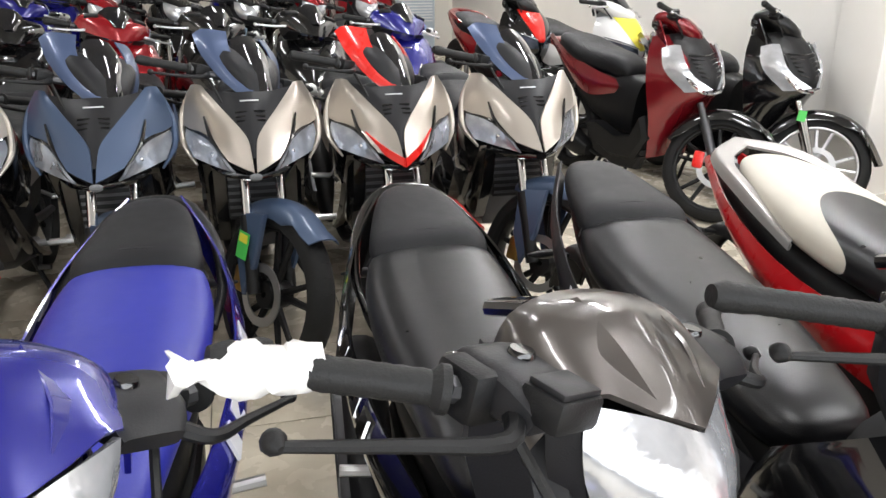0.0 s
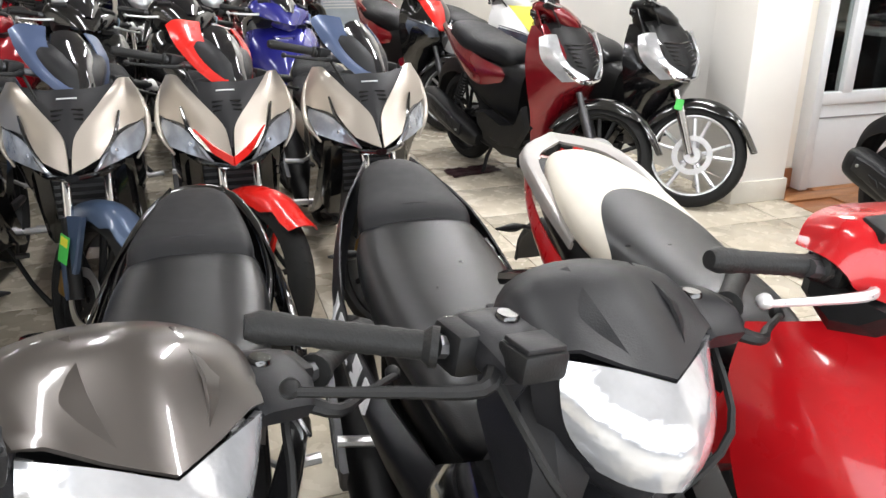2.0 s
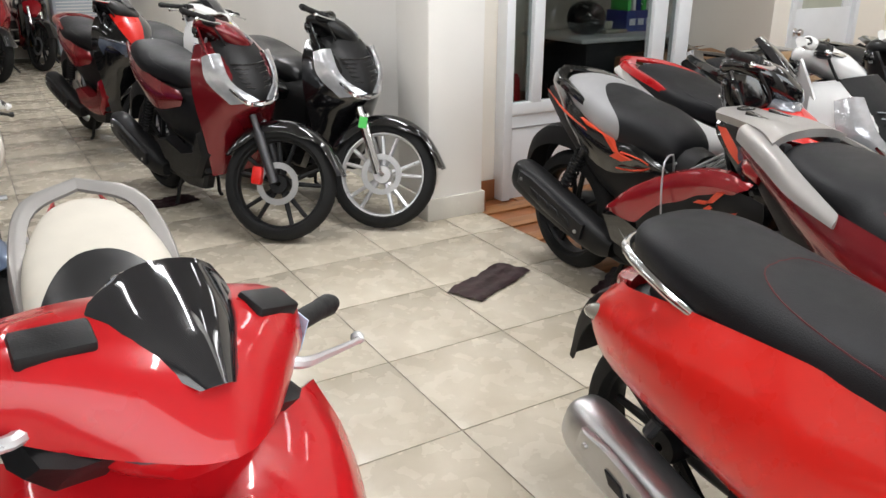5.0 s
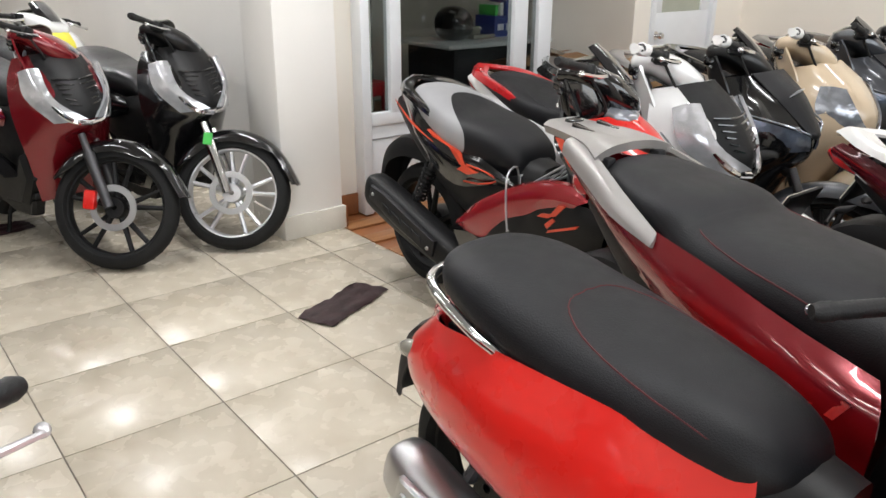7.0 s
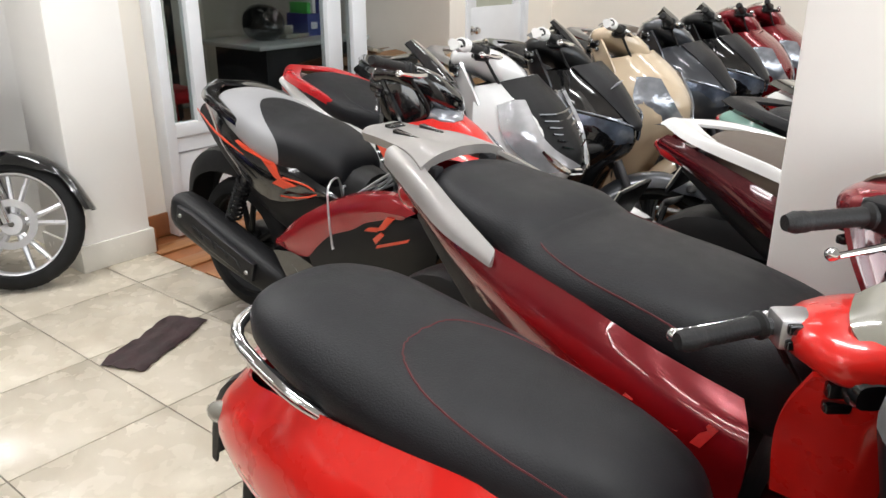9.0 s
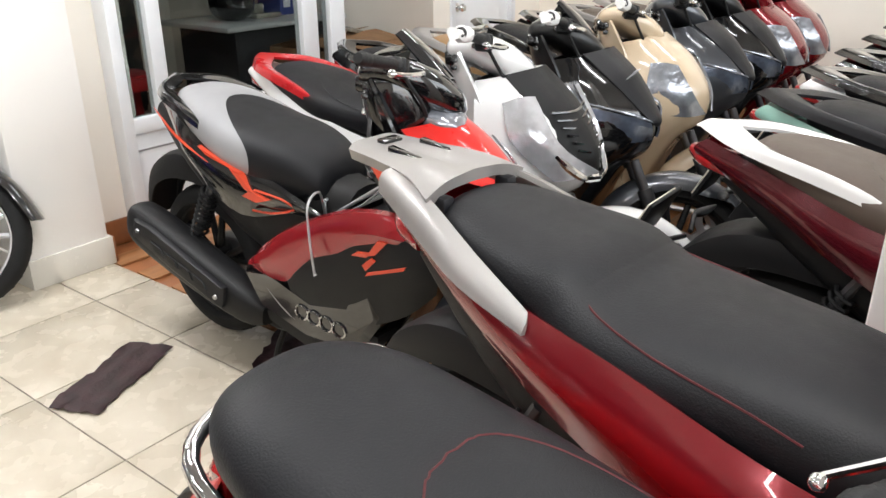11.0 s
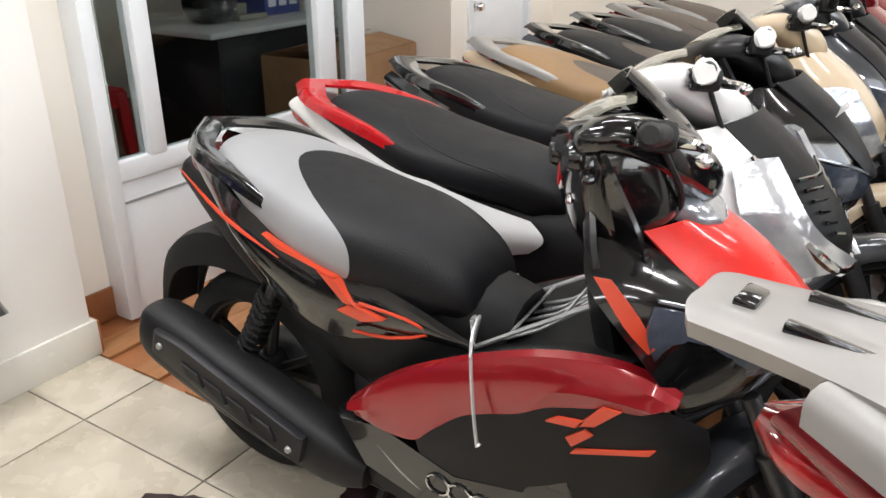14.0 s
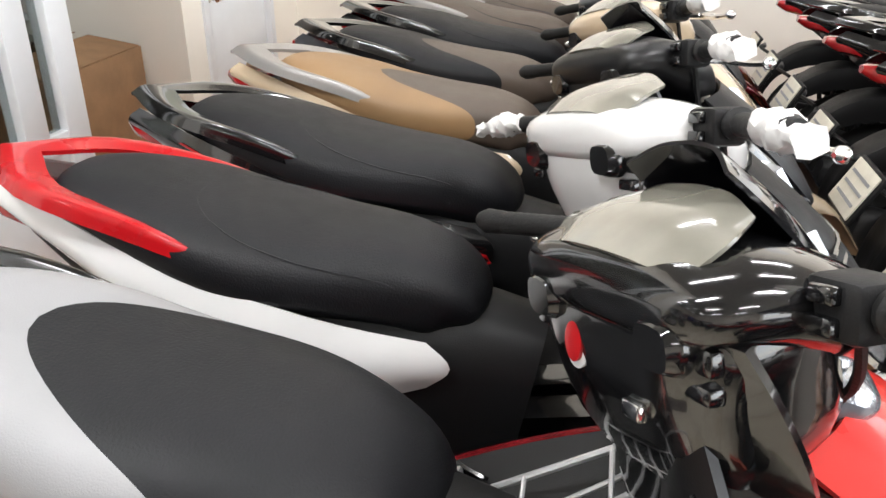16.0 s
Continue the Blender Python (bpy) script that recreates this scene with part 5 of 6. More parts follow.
    part("neck_cover", moved(skin([[(0, 0.112, 1.015), (0.10, 0.116, 1.012), (0.195, 0.150, 1.000)], [(0, 0.125, 0.950), (0.11, 0.132, 0.946), (0.205, 0.185, 0.940)], [(0, 0.155, 0.880), (0.11, 0.165, 0.876), (0.200, 0.225, 0.870)], [(0, 0.185, 0.800), (0.10, 0.195, 0.800), (0.185, 0.255, 0.800)], [(0, 0.215, 0.700), (0.09, 0.222, 0.700), (0.165, 0.275, 0.700)]], 0.010, 4), h_), M_BLACK if tunnel else head, bike)
    for s in (-1, 1):
        for q, hh in ((0.985, 0.013), (0.955, 0.009)):
            part("cowl_switch", moved(block(s * 0.155 - 0.022, s * 0.155 + 0.022, 0.130, 0.150, q - hh, q + hh, 0.005), h_), M_BLACK, bike)
    part("dial_panel", moved(skin([[(0, 0.118, 1.060), (0.07, 0.118, 1.058), (0.13, 0.130, 1.048)], [(0, 0.17, 1.098), (0.08, 0.17, 1.094), (0.145, 0.165, 1.078)], [(0, 0.235, 1.118), (0.06, 0.230, 1.114), (0.11, 0.220, 1.096)]], 0.005, 3), h_), M_DIAL, bike, "clouded protective film over the dial")
    if face == "twin":
        part("wind_visor", moved(skin([[(0, 0.22, 1.165), (0.05, 0.215, 1.16), (0.09, 0.20, 1.14)], [(0, 0.30, 1.110), (0.06, 0.29, 1.10), (0.105, 0.265, 1.08)], [(0, 0.375, 1.035), (0.05, 0.362, 1.03), (0.085, 0.34, 1.01)]], 0.005, 3), h_), M_SMOKE, bike)
    for s in (-1, 1):
        part("cowl_socket", moved(loft([(0.105, 0.99, 0.028, 0.022), (0.122, 0.992, 0.036, 0.030), (0.135, 0.995, 0.034, 0.028)], 12, 3, 2, s * 0.12), h_), M_BLACK, bike)
        part("cable", moved(tube([(s * 0.17, 0.25 + reach, bar_z - 0.02), (s * 0.12, 0.30 + reach, bar_z - 0.09), (s * 0.06, 0.30, 0.86), (s * 0.03, 0.31, 0.78)], 0.005, 6, 4), s_), M_GRIP, bike)
    badge_m = s_ @ Matrix.Translation((-0.040, 0.1365, 0.930)) if tunnel else h_ @ Matrix.Translation((0.06, 0.158, 0.945))
    bd = part("badge", moved(loft([(0.0, 0.0, 0.010, 0.013), (0.002, 0.0, 0.021, 0.026), (0.004, 0.0, 0.021, 0.026), (0.006, 0.0, 0.016, 0.02)], 18, 2, 1), badge_m), M_DECALW, bike, "oval red and white badge")
    part("badge_centre", moved(loft([(-0.002, 0.0, 0.006, 0.008), (-0.001, 0.0, 0.015, 0.019), (0.003, 0.0, 0.015, 0.019)], 18, 2, 1), badge_m @ Matrix.Translation((0, -0.001, 0))), M_RED, bd)
    if chrome_rail:
        part("neck", moved(tube([(0, 0.24, 0.99), (0, 0.27, 0.86), (0, 0.30, 0.70), (0, 0.32, 0.55)], [0.075, 0.070, 0.085, 0.10], 18, 4), h_), head, bike)
    handlebar(bike, s_, bag=bags, z=bar_z, y=0.235 + reach, sweep=sweep, half=0.345 if not bars else bars[4] + 0.195, glen=bars[4] if bars else 0.135, housing=M_ALU if chrome_rail else None)
    if face != "twin":
        part("head_light", moved(loft([(0.345, 1.005, 0.10, 0.035), (0.385, 0.985, 0.075, 0.032), (0.402, 0.975, 0.03, 0.015)], 14, 2.4, 3), h_), M_LENS, bike)
    if tunnel:
        for s in (-1, 1):
            top = [(-0.212, 0.438), (-0.13, 0.51), (-0.05, 0.563), (0.089, 0.631), (0.22, 0.676), (0.34, 0.690), (0.42, 0.665)]
            low_edge = [(-0.205, 0.428), (-0.12, 0.412), (-0.04, 0.425), (0.05, 0.512), (0.155, 0.552), (0.22, 0.592), (0.36, 0.630)]
            tp, le = cr(top, 4), cr(low_edge, 4)
            part("tunnel_cover", skin([[(0.180, y, z + 0.005) for y, z in tp], [(0.194, y, z + 0.001) for y, z in tp], [(0.203, y, z * 0.85 + q * 0.15) for (y, z), (w, q) in zip(tp, le)], [(0.210, y * 0.5 + w * 0.5, z * 0.5 + q * 0.5) for (y, z), (w, q) in zip(tp, le)], [(0.202, y, z) for y, z in le]], -0.006, 1, s), tunnel, bike, "glossy red tunnel cover", 24)
            part("tunnel_insert", skin([[(0.196, -0.06, 0.47), (0.198, 0.05, 0.53), (0.200, 0.16, 0.57), (0.200, 0.24, 0.61), (0.200, 0.38, 0.645), (0.170, 0.46, 0.62)], [(0.200, -0.05, 0.42), (0.203, 0.05, 0.45), (0.203, 0.16, 0.47), (0.203, 0.27, 0.52), (0.203, 0.40, 0.575), (0.172, 0.47, 0.57)],
                                        [(0.185, -0.03, 0.33), (0.190, 0.05, 0.33), (0.190, 0.17, 0.34), (0.185, 0.28, 0.38), (0.175, 0.37, 0.43), (0.150, 0.44, 0.50)]], -0.008, 3, s), M_PLASTIC, bike, "", 30)
            for pts in ([(0.31, 0.630), (0.342, 0.632), (0.30, 0.588), (0.268, 0.578)], [(0.215, 0.568), (0.235, 0.583), (0.285, 0.592), (0.27, 0.575)], [(0.252, 0.550), (0.285, 0.578), (0.300, 0.572), (0.264, 0.536)], [(0.262, 0.522), (0.270, 0.534), (0.40, 0.582), (0.392, 0.570)]):
                part("chevron", slab(pts, s * 0.190, s * 0.2165, 0.001), M_ORANGE, bike, "orange-red chevron decal")
            part("panel_wing", skin([[(0.150, -0.30, 0.70), (0.150, -0.15, 0.685), (0.132, 0.03, 0.614)], [(0.171, -0.30, 0.655), (0.166, -0.15, 0.642), (0.138, 0.035, 0.606)], [(0.158, -0.30, 0.60), (0.155, -0.15, 0.598), (0.132, 0.02, 0.598)]], 0.005, 3, s), M_BLACK, bike)
            part("skirt_trim", tube([(s * 0.200, -0.150, 0.372), (s * 0.196, -0.07, 0.315), (s * 0.190, 0.04, 0.282), (s * 0.180, 0.20, 0.272)], [0.005, 0.010, 0.011, 0.006], 8, 4), M_SILVER, bike, "silver lower skirt edge")
            for k in range(4):
                ring = [(s * 0.208, 0.0 + 0.048 * k + 0.026 * math.cos(q * math.pi / 6), 0.335 - 0.004 * k + 0.022 * math.sin(q * math.pi / 6)) for q in range(13)]
                part("skirt_ornament", tube(ring, 0.0028, 6, 1), M_CHROME, bike)
        part("column_cover", moved(loft([(0.19, 1.025, 0.12, 0.04), (0.205, 0.98, 0.150, 0.075), (0.225, 0.92, 0.140, 0.085), (0.250, 0.86, 0.120, 0.080), (0.27, 0.835, 0.08, 0.05)], 24, 3.4), s_), M_BLACK, bike)
        part("key_switch", moved(block(0.040, 0.066, 0.136, 0.146, 0.888, 0.904, 0.003), s_), M_CHROME, bike)
        part("floor_mat", skin([[(0, y, z - 0.035), (0.09, y, z - 0.030), (0.182, y, z + 0.003)] for y, z in top[1:6]], 0.008, 3), M_PLASTIC, bike)
        part("paper_tag", block(-0.02, 0.03, 0.051, 0.054, 0.62, 0.665, 0.0008), M_PAPER, bike)
    if tag:
        part("sticker", moved(block(0.100, 0.102, AXLE - 0.150, AXLE - 0.108, r + 0.215, r + 0.272, 0), st_), M_LABELG, bike, "small green paper sticker")
    if note:
        part("sticker", moved(block(-0.032, 0.032, -0.001, 0.001, -0.022, 0.022, 0), pose(0.02, 0.455, 0.893, -42, 0, 8)), M_DECALW, bike, "white paper sticker on the nose")
    if stand:
        part("centre_stand", tube([(-0.15, -0.245, 0.010), (-0.13, -0.24, 0.03), (-0.09, -0.20, 0.20), (0.09, -0.20, 0.20), (0.13, -0.24, 0.03), (0.15, -0.245, 0.010)], 0.011, 8, 2), M_PLASTIC, bike)
    return bike


# ---------------------------------------------------------------- the building
TILE, TX, TY = 0.4935, 2.302, 1.643
HALL_X0, HALL_X1, Y0, Y1 = -4.0, 3.54, -3.2, 12.0
ROOM_X1, ROOM_Y1 = 7.5, 3.67
W = 0.12

solid("floor", block(HALL_X0, HALL_X1, Y0, Y1, -0.08, -0.004, 0), M_GROUT, "cream glazed tile floor with dark joints", "floor", "structure")
floor_wood = solid("floor_wood", block(HALL_X1, ROOM_X1, Y0, 6.6, -0.08, -0.012, 0), M_WOODSK, "orange wood plank floor", "floor", "structure")
floor = bpy.data.objects["floor"]
# unseen ceiling; its dark colour stands in for a dim overhead
solid("ceiling", block(HALL_X0 - W, ROOM_X1 + W, Y0 - W, Y1 + W, CEIL, CEIL + 0.1, 0), M_CEIL, "plain ceiling, grey darkened to mute reflections", "ceiling", "structure")
solid("wall_west", block(HALL_X0 - W, HALL_X0, Y0, Y1, 0, CEIL, 0), M_WALL, "cream painted wall", "wall", "structure")
solid("wall_north", block(HALL_X0, 3.4, Y1, Y1 + W, 0, CEIL, 0), M_WALL, "cream painted back wall", "wall", "structure")
solid("wall_hall", block(3.26, 3.40, 3.75, Y1, 0, CEIL, 0), M_WALLW, "white painted wall beside the scooters", "wall", "structure")
solid("wall_stub", block(3.54, 3.87, 3.60, 3.72, 0, CEIL, 0), M_WALL, "short cream wall beside the glass partition", "wall", "structure")
solid("wall_door", join(block(6.15, 6.33, ROOM_Y1, ROOM_Y1 + W, 0, CEIL, 0), block(7.13, ROOM_X1, ROOM_Y1, ROOM_Y1 + W, 0, CEIL, 0), block(6.33, 7.13, ROOM_Y1, ROOM_Y1 + W, 2.08, CEIL, 0)), M_WALL, "cream wall with a white door", "wall", "structure")
solid("wall_east", block(ROOM_X1, ROOM_X1 + W, Y0, ROOM_Y1 + W, 0, CEIL, 0), M_WALL, "cream end wall", "wall", "structure")
solid("wall_office_side", block(6.15, 6.27, ROOM_Y1 + W, 6.6, 0, CEIL, 0), M_WALL, "cream office side wall", "wall", "structure")
solid("wall_office_back", block(3.40, 6.27, 6.6, 6.72, 0, CEIL, 0), M_WALL, "cream office back wall", "wall", "structure")
solid("wall_lintel", block(3.77, 6.15, 3.52, 3.60, 2.25, CEIL, 0), M_WALL, "cream wall over the partition", "wall", "structure")
# the shop front behind the camera: piers, a beam and open shutters
for i, (xa, xb) in enumerate([(HALL_X0, -3.0), (4.1, 3.9 + 0.25), (7.3, ROOM_X1)]):
    solid("wall_front_%d" % (i + 1), block(min(xa, xb), max(xa, xb), Y0 - W, Y0, 0, CEIL, 0), M_WALL, "plain front pier", "wall", "structure")
solid("wall_front_beam", block(HALL_X0, ROOM_X1, Y0 - W, Y0, 2.95, CEIL, 0), M_WALL, "plain front beam", "wall", "structure")
solid("ground", block(-60, 60, -80, Y0 - W, -0.2, -0.05, 0), material("street_asphalt", (0.06, 0.06, 0.06), 0.85, vary=0.2), "grey asphalt street in front of the shop", "street", "structure")

def pillar(name, x0, x1, y0, y1):
    p = solid(name, block(x0, x1, y0, y1, 0, CEIL, 0.012), M_WALLW, "white painted square pillar with tiled skirting", "pillar", "structure")
    part("skirting", join(block(x0 - 0.012, x1 + 0.012, y0 - 0.012, y1 + 0.0, 0, 0.125, 0.004)), M_SKIRT, p)
    return p


pillar("pillar_1", 3.20, 3.54, 3.41, 3.76)
pillar("pillar_2", 3.20, 3.54, 0.155, 0.505)
solid("baseboard_1", join(block(3.552, 3.567, 3.41, 3.60, 0, 0.115, 0.003), block(3.567, 3.77, 3.585, 3.60, 0, 0.115, 0.003)), M_WOODSK, "brown wood-tone skirting tiles", "skirting", "structure")
solid("baseboard_2", block(ROOM_X1 - 0.015, ROOM_X1, Y0, ROOM_Y1, 0, 0.11, 0.003), M_WOODSK, "brown wood-tone skirting tiles", "skirting", "structure")
solid("baseboard_3", block(7.15, ROOM_X1 - 0.015, ROOM_Y1 - 0.015, ROOM_Y1, 0, 0.11, 0.003), M_WOODSK, "brown wood-tone skirting tiles", "skirting", "structure")

# glass partition of the office
part_y = 3.545
glaze = thing("window_1", "white aluminium office partition with dark glass over a solid panel", "partition")
glaze["kind"] = "structure"
part("lower_panel", block(3.77, 5.12, part_y - 0.015, part_y + 0.015, 0.0, 0.50, 0.003), M_FRAME, glaze, "white solid lower panel")
part("sill_rail", block(3.77, 5.12, part_y - 0.03, part_y + 0.03, 0.495, 0.565, 0.006), M_FRAME, glaze)
part("panel_groove", block(3.79, 5.10, part_y - 0.019, part_y - 0.0155, 0.415, 0.423, 0), M_LGREY, glaze)
part("head_rail", block(3.77, 6.14, part_y - 0.03, part_y + 0.03, 2.18, 2.25, 0.006), M_FRAME, glaze)
part("jamb", block(3.745, 3.80, 3.505, 3.599, 0.0, 2.25, 0.004), M_FRAME, glaze)
for xa, xb in ((3.935, 4.008), (4.842, 4.952), (5.045, 5.158)):
    part("post", block(xa, xb, part_y - 0.034, part_y + 0.034, 0.0 if xa > 5 else 0.56, 2.18, 0.006), M_FRAME, glaze)
for xa, xb in ((3.80, 3.935), (4.008, 4.842), (4.952, 5.045)):
    ob = part("pane", block(xa, xb, part_y - 0.003, part_y + 0.003, 0.56, 2.18, 0), M_GLASS, glaze, "dark reflecting glass")
    ob.visible_shadow = False

# white door with a frosted upper pane
door = thing("door_1", "closed white door with frosted upper pane and knob", "door")
door["kind"] = "structure"
part("leaf", join(block(6.38, 7.08, ROOM_Y1 + 0.02, ROOM_Y1 + 0.06, 0.005, 0.98, 0.004), block(6.38, 6.49, ROOM_Y1 + 0.02, ROOM_Y1 + 0.06, 0.98, 2.03, 0.004), block(6.97, 7.08, ROOM_Y1 + 0.02, ROOM_Y1 + 0.06, 0.98, 2.03, 0.004), block(6.49, 6.97, ROOM_Y1 + 0.02, ROOM_Y1 + 0.06, 1.9, 2.03, 0.004)), M_FRAME, door)
part("pane", block(6.49, 6.97, ROOM_Y1 + 0.035, ROOM_Y1 + 0.045, 0.98, 1.9, 0), material("frosted_pane", (0.42, 0.44, 0.36), 0.35), door, "greenish frosted pane")
part("door_frame", join(block(6.33, 6.38, ROOM_Y1 - 0.015, ROOM_Y1 + 0.10, 0, 2.08, 0.004), block(7.08, 7.13, ROOM_Y1 - 0.015, ROOM_Y1 + 0.10, 0, 2.08, 0.004), block(6.38, 7.08, ROOM_Y1 - 0.015, ROOM_Y1 + 0.10, 2.03, 2.08, 0.004)), M_FRAME, door)
part("door_knob", moved(join(revolve([(0.0005, 0.07), (0.02, 0.068), (0.028, 0.052), (0.022, 0.035), (0.011, 0.028), (0.011, 0.008), (0.03, 0.006), (0.031, 0.0)], 20, (0, 0, 0), False)), pose(6.435, ROOM_Y1 + 0.02, 0.82, 0, 0, -90)), M_CHROME, door, "round chrome knob")

for tx, ty in TUBES:
    lamp = thing("ceiling_light", "bare white fluorescent tube batten", "ceiling light", pose(tx, ty, CEIL), "ceiling tubes")
    part("batten", block(-0.035, 0.035, -0.62, 0.62, -0.05, 0.0, 0.004), M_FRAME, lamp)
    part("tube", tube([(0, -0.6, -0.07), (0, 0.6, -0.07)], 0.013, 10, 1), M_TUBE, lamp)

# ---------------------------------------------------------------- inside the office
desk = thing("office_desk", "dark office desk with a pale grey top", "desk", pose(5.42, 4.75, 0))
part("desk_top", block(-0.35, 0.70, -0.32, 0.42, 0.735, 0.765, 0.006), M_DESKTOP, desk)
part("front_panel", block(-0.20, 0.66, -0.22, -0.19, 0.02, 0.735, 0.003), M_DESK, desk)
part("side_panel", block(-0.22, -0.19, -0.22, 0.36, 0.0, 0.735, 0.003), M_DESK, desk)
part("side_panel", block(0.66, 0.69, -0.22, 0.36, 0.0, 0.735, 0.003), M_DESK, desk)
solid("helmet", loft([(4.62, 0.90, 0.02, 0.02), (4.65, 0.885, 0.10, 0.10), (4.76, 0.885, 0.135, 0.13), (4.87, 0.885, 0.11, 0.11), (4.92, 0.89, 0.02, 0.03)], 20, 2.2, 3, 5.38), M_BLACK, "black glossy riding helmet on the desk", "helmet")
fb = thing("file_box", "blue cardboard file box with folders on the desk", "file box", pose(5.92, 4.85, 0.765))
part("box", block(-0.15, 0.15, -0.12, 0.12, 0.0, 0.16, 0.004), M_BLUEBOX, fb)
for k in range(5):
    part("folder", block(-0.13 + 0.055 * k, -0.10 + 0.055 * k, -0.10, 0.10, 0.16, 0.24 + 0.02 * (k % 3), 0.002), [M_LABELG, M_WHITE, M_BLUEBOX, M_LABELG, M_WHITE][k], fb)
for k in range(3):
    part("label_bar", block(-0.12 + 0.09 * k, -0.06 + 0.09 * k, -0.125, -0.121, 0.05, 0.10, 0), M_DECALW, fb)
solid("plastic_tray", join(block(5.50, 5.72, 4.66, 4.84, 0.765, 0.80, 0.01), block(5.52, 5.60, 4.70, 4.78, 0.80, 0.86, 0.01)), M_DIAL, "clear plastic tray with small things on the desk", "tray")
stool = thing("plastic_stool", "red moulded plastic stool", "stool", pose(4.78, 5.15, 0))
part("seat", block(-0.15, 0.15, -0.15, 0.15, 0.44, 0.46, 0.008), M_STOOL, stool)
for sx in (-1, 1):
    for sy in (-1, 1):
        part("leg", moved(block(-0.03, 0.03, -0.022, 0.022, 0, 0.44, 0.004), Matrix.Translation((sx * 0.145, sy * 0.145, 0)) @ Matrix.Rotation(radians(-3.5 * sx), 4, "Y")), M_STOOL, stool)
for sy in (-1, 1):
    part("skirt", block(-0.14, 0.14, sy * 0.148 - 0.006, sy * 0.148 + 0.006, 0.36, 0.44, 0.003), M_STOOL, stool)
    part("skirt", block(sy * 0.148 - 0.006, sy * 0.148 + 0.006, -0.14, 0.14, 0.36, 0.44, 0.003), M_STOOL, stool)
cab = thing("dark_cupboard", "tall dark office cupboard with double doors", "cupboard", pose(4.5, 6.2, 0))
part("body", block(-0.9, 0.9, -0.25, 0.38, 0.0, 2.0, 0.006), M_DARKWALL, cab)
for k in range(3):
    part("door", block(-0.88 + 0.6 * k, -0.30 + 0.6 * k, -0.272, -0.252, 0.05, 1.96, 0.004), M_DARKWALL, cab)
table = thing("side_table", "small brown wooden table with papers", "table", pose(3.75, 4.75, 0))
part("table_top", block(-0.25, 0.35, -0.35, 0.35, 0.72, 0.745, 0.004), M_CARD, table)
part("apron_board", block(-0.22, 0.32, -0.32, -0.30, 0.60, 0.72, 0.003), M_CARD, table)
for sx in (-0.2, 0.3):
    for sy in (-0.3, 0.3):
        part("leg", block(sx - 0.02, sx + 0.02, sy - 0.02, sy + 0.02, 0, 0.72, 0.004), M_WOODSK, table)
box = thing("cardboard_box", "opened brown cardboard box on the wood floor", "box", pose(5.70, 4.10, 0, 0, 0, 5))
part("carton_side", block(-0.38, 0.38, -0.26, -0.252, 0, 0.64, 0.001), M_CARD, box)
part("carton_side", block(-0.38, 0.38, 0.252, 0.26, 0, 0.64, 0.001), M_CARD, box)
part("carton_side", block(-0.38, -0.372, -0.252, 0.252, 0, 0.64, 0.001), M_CARD, box)
part("carton_side", block(0.372, 0.38, -0.252, 0.252, 0, 0.64, 0.001), M_CARD, box)
part("flap", moved(block(-0.37, 0.37, 0, 0.24, 0, 0.004, 0), pose(0, -0.255, 0.642, 10)), M_CARD, box)
part("flap", moved(block(-0.37, 0.37, -0.22, 0, 0, 0.004, 0), pose(0, 0.255, 0.642, -14)), M_CARD, box)
part("plastic_sheet", moved(block(-0.16, 0.2, -0.1, 0.1, 0, 0.03, 0.01), pose(0.12, 0.05, 0.69, 8, 12, 20)), M_DIAL, box, "crumpled clear plastic")

# ---------------------------------------------------------------- the motorbikes
BACK = 180


def at(x, y, heading=BACK):
    return pose(x, y, 0, 0, 0, heading)


# front row facing the camera
underbone("sport_motorbike", "deep blue sport underbone with blue and black seat", at(-0.25, 0.90, 178), 36, "mask", M_BLUE, M_BLUE, M_SEATBLUE, M_SEATB, M_PLASTIC, M_BLUE, group="front row bikes", bags=(False, True), decal=M_DECALW)
underbone("sport_motorbike", "black sport underbone with smoky bronze headlight mask", at(0.325, 0.87, 176), 33, "mask", M_BLACK, M_BLACK, M_SEAT, M_SEATB, M_BLACK, M_BLACK, group="front row bikes", bags=(False, True), mask=M_BRONZE, decal=M_CHROME)
underbone("sport_motorbike", "matt black sport underbone with charcoal headlight mask", at(0.815, 0.88, 176), 20, "mask", M_DGREY, M_DGREY, M_SEAT, M_SEATB, None, M_BLACK, group="front row bikes", mask=M_DGREY, decal=M_DECALW, lift=0.03)
underbone("step_through_motorbike", "red step-through motorbike with cream and black seat", at(1.325, 0.95, 177.3), 24, "shield", M_RED, M_RED, M_SEAT, M_CREAM, M_SILVER, M_RED, group="front row bikes")

# second row: champagne and slate bikes
for x, y, pn, bl, ve, fe, lb in ((-0.93, 3.06, M_CHAMP, M_BRIGHT, M_BRIGHT, M_BRIGHT, "champagne sport underbone with red fender"), (-0.44, 3.09, M_SLATE, M_SLATEL, None, M_SLATE, "slate blue sport underbone with smoked screen"),
                         (0.035, 3.10, M_CHAMP, M_SLATEL, None, M_SLATE, "champagne sport underbone with slate blue fender"), (0.52, 3.11, M_CHAMP, M_BRIGHT, M_BRIGHT, M_BRIGHT, "champagne sport underbone with red nose and fender"),
                         (1.02, 3.14, M_CHAMP, M_SLATEL, None, M_SLATE, "champagne sport underbone with slate blue blades")):
    underbone("sport_motorbike", lb, at(x, y), 34, "vee", M_BLACK, pn, M_SEATB, M_SEATB, None, fe, bl, ve, "second row bikes", (x in (0.035, 1.02), False), label_sticker=x == 0.035)

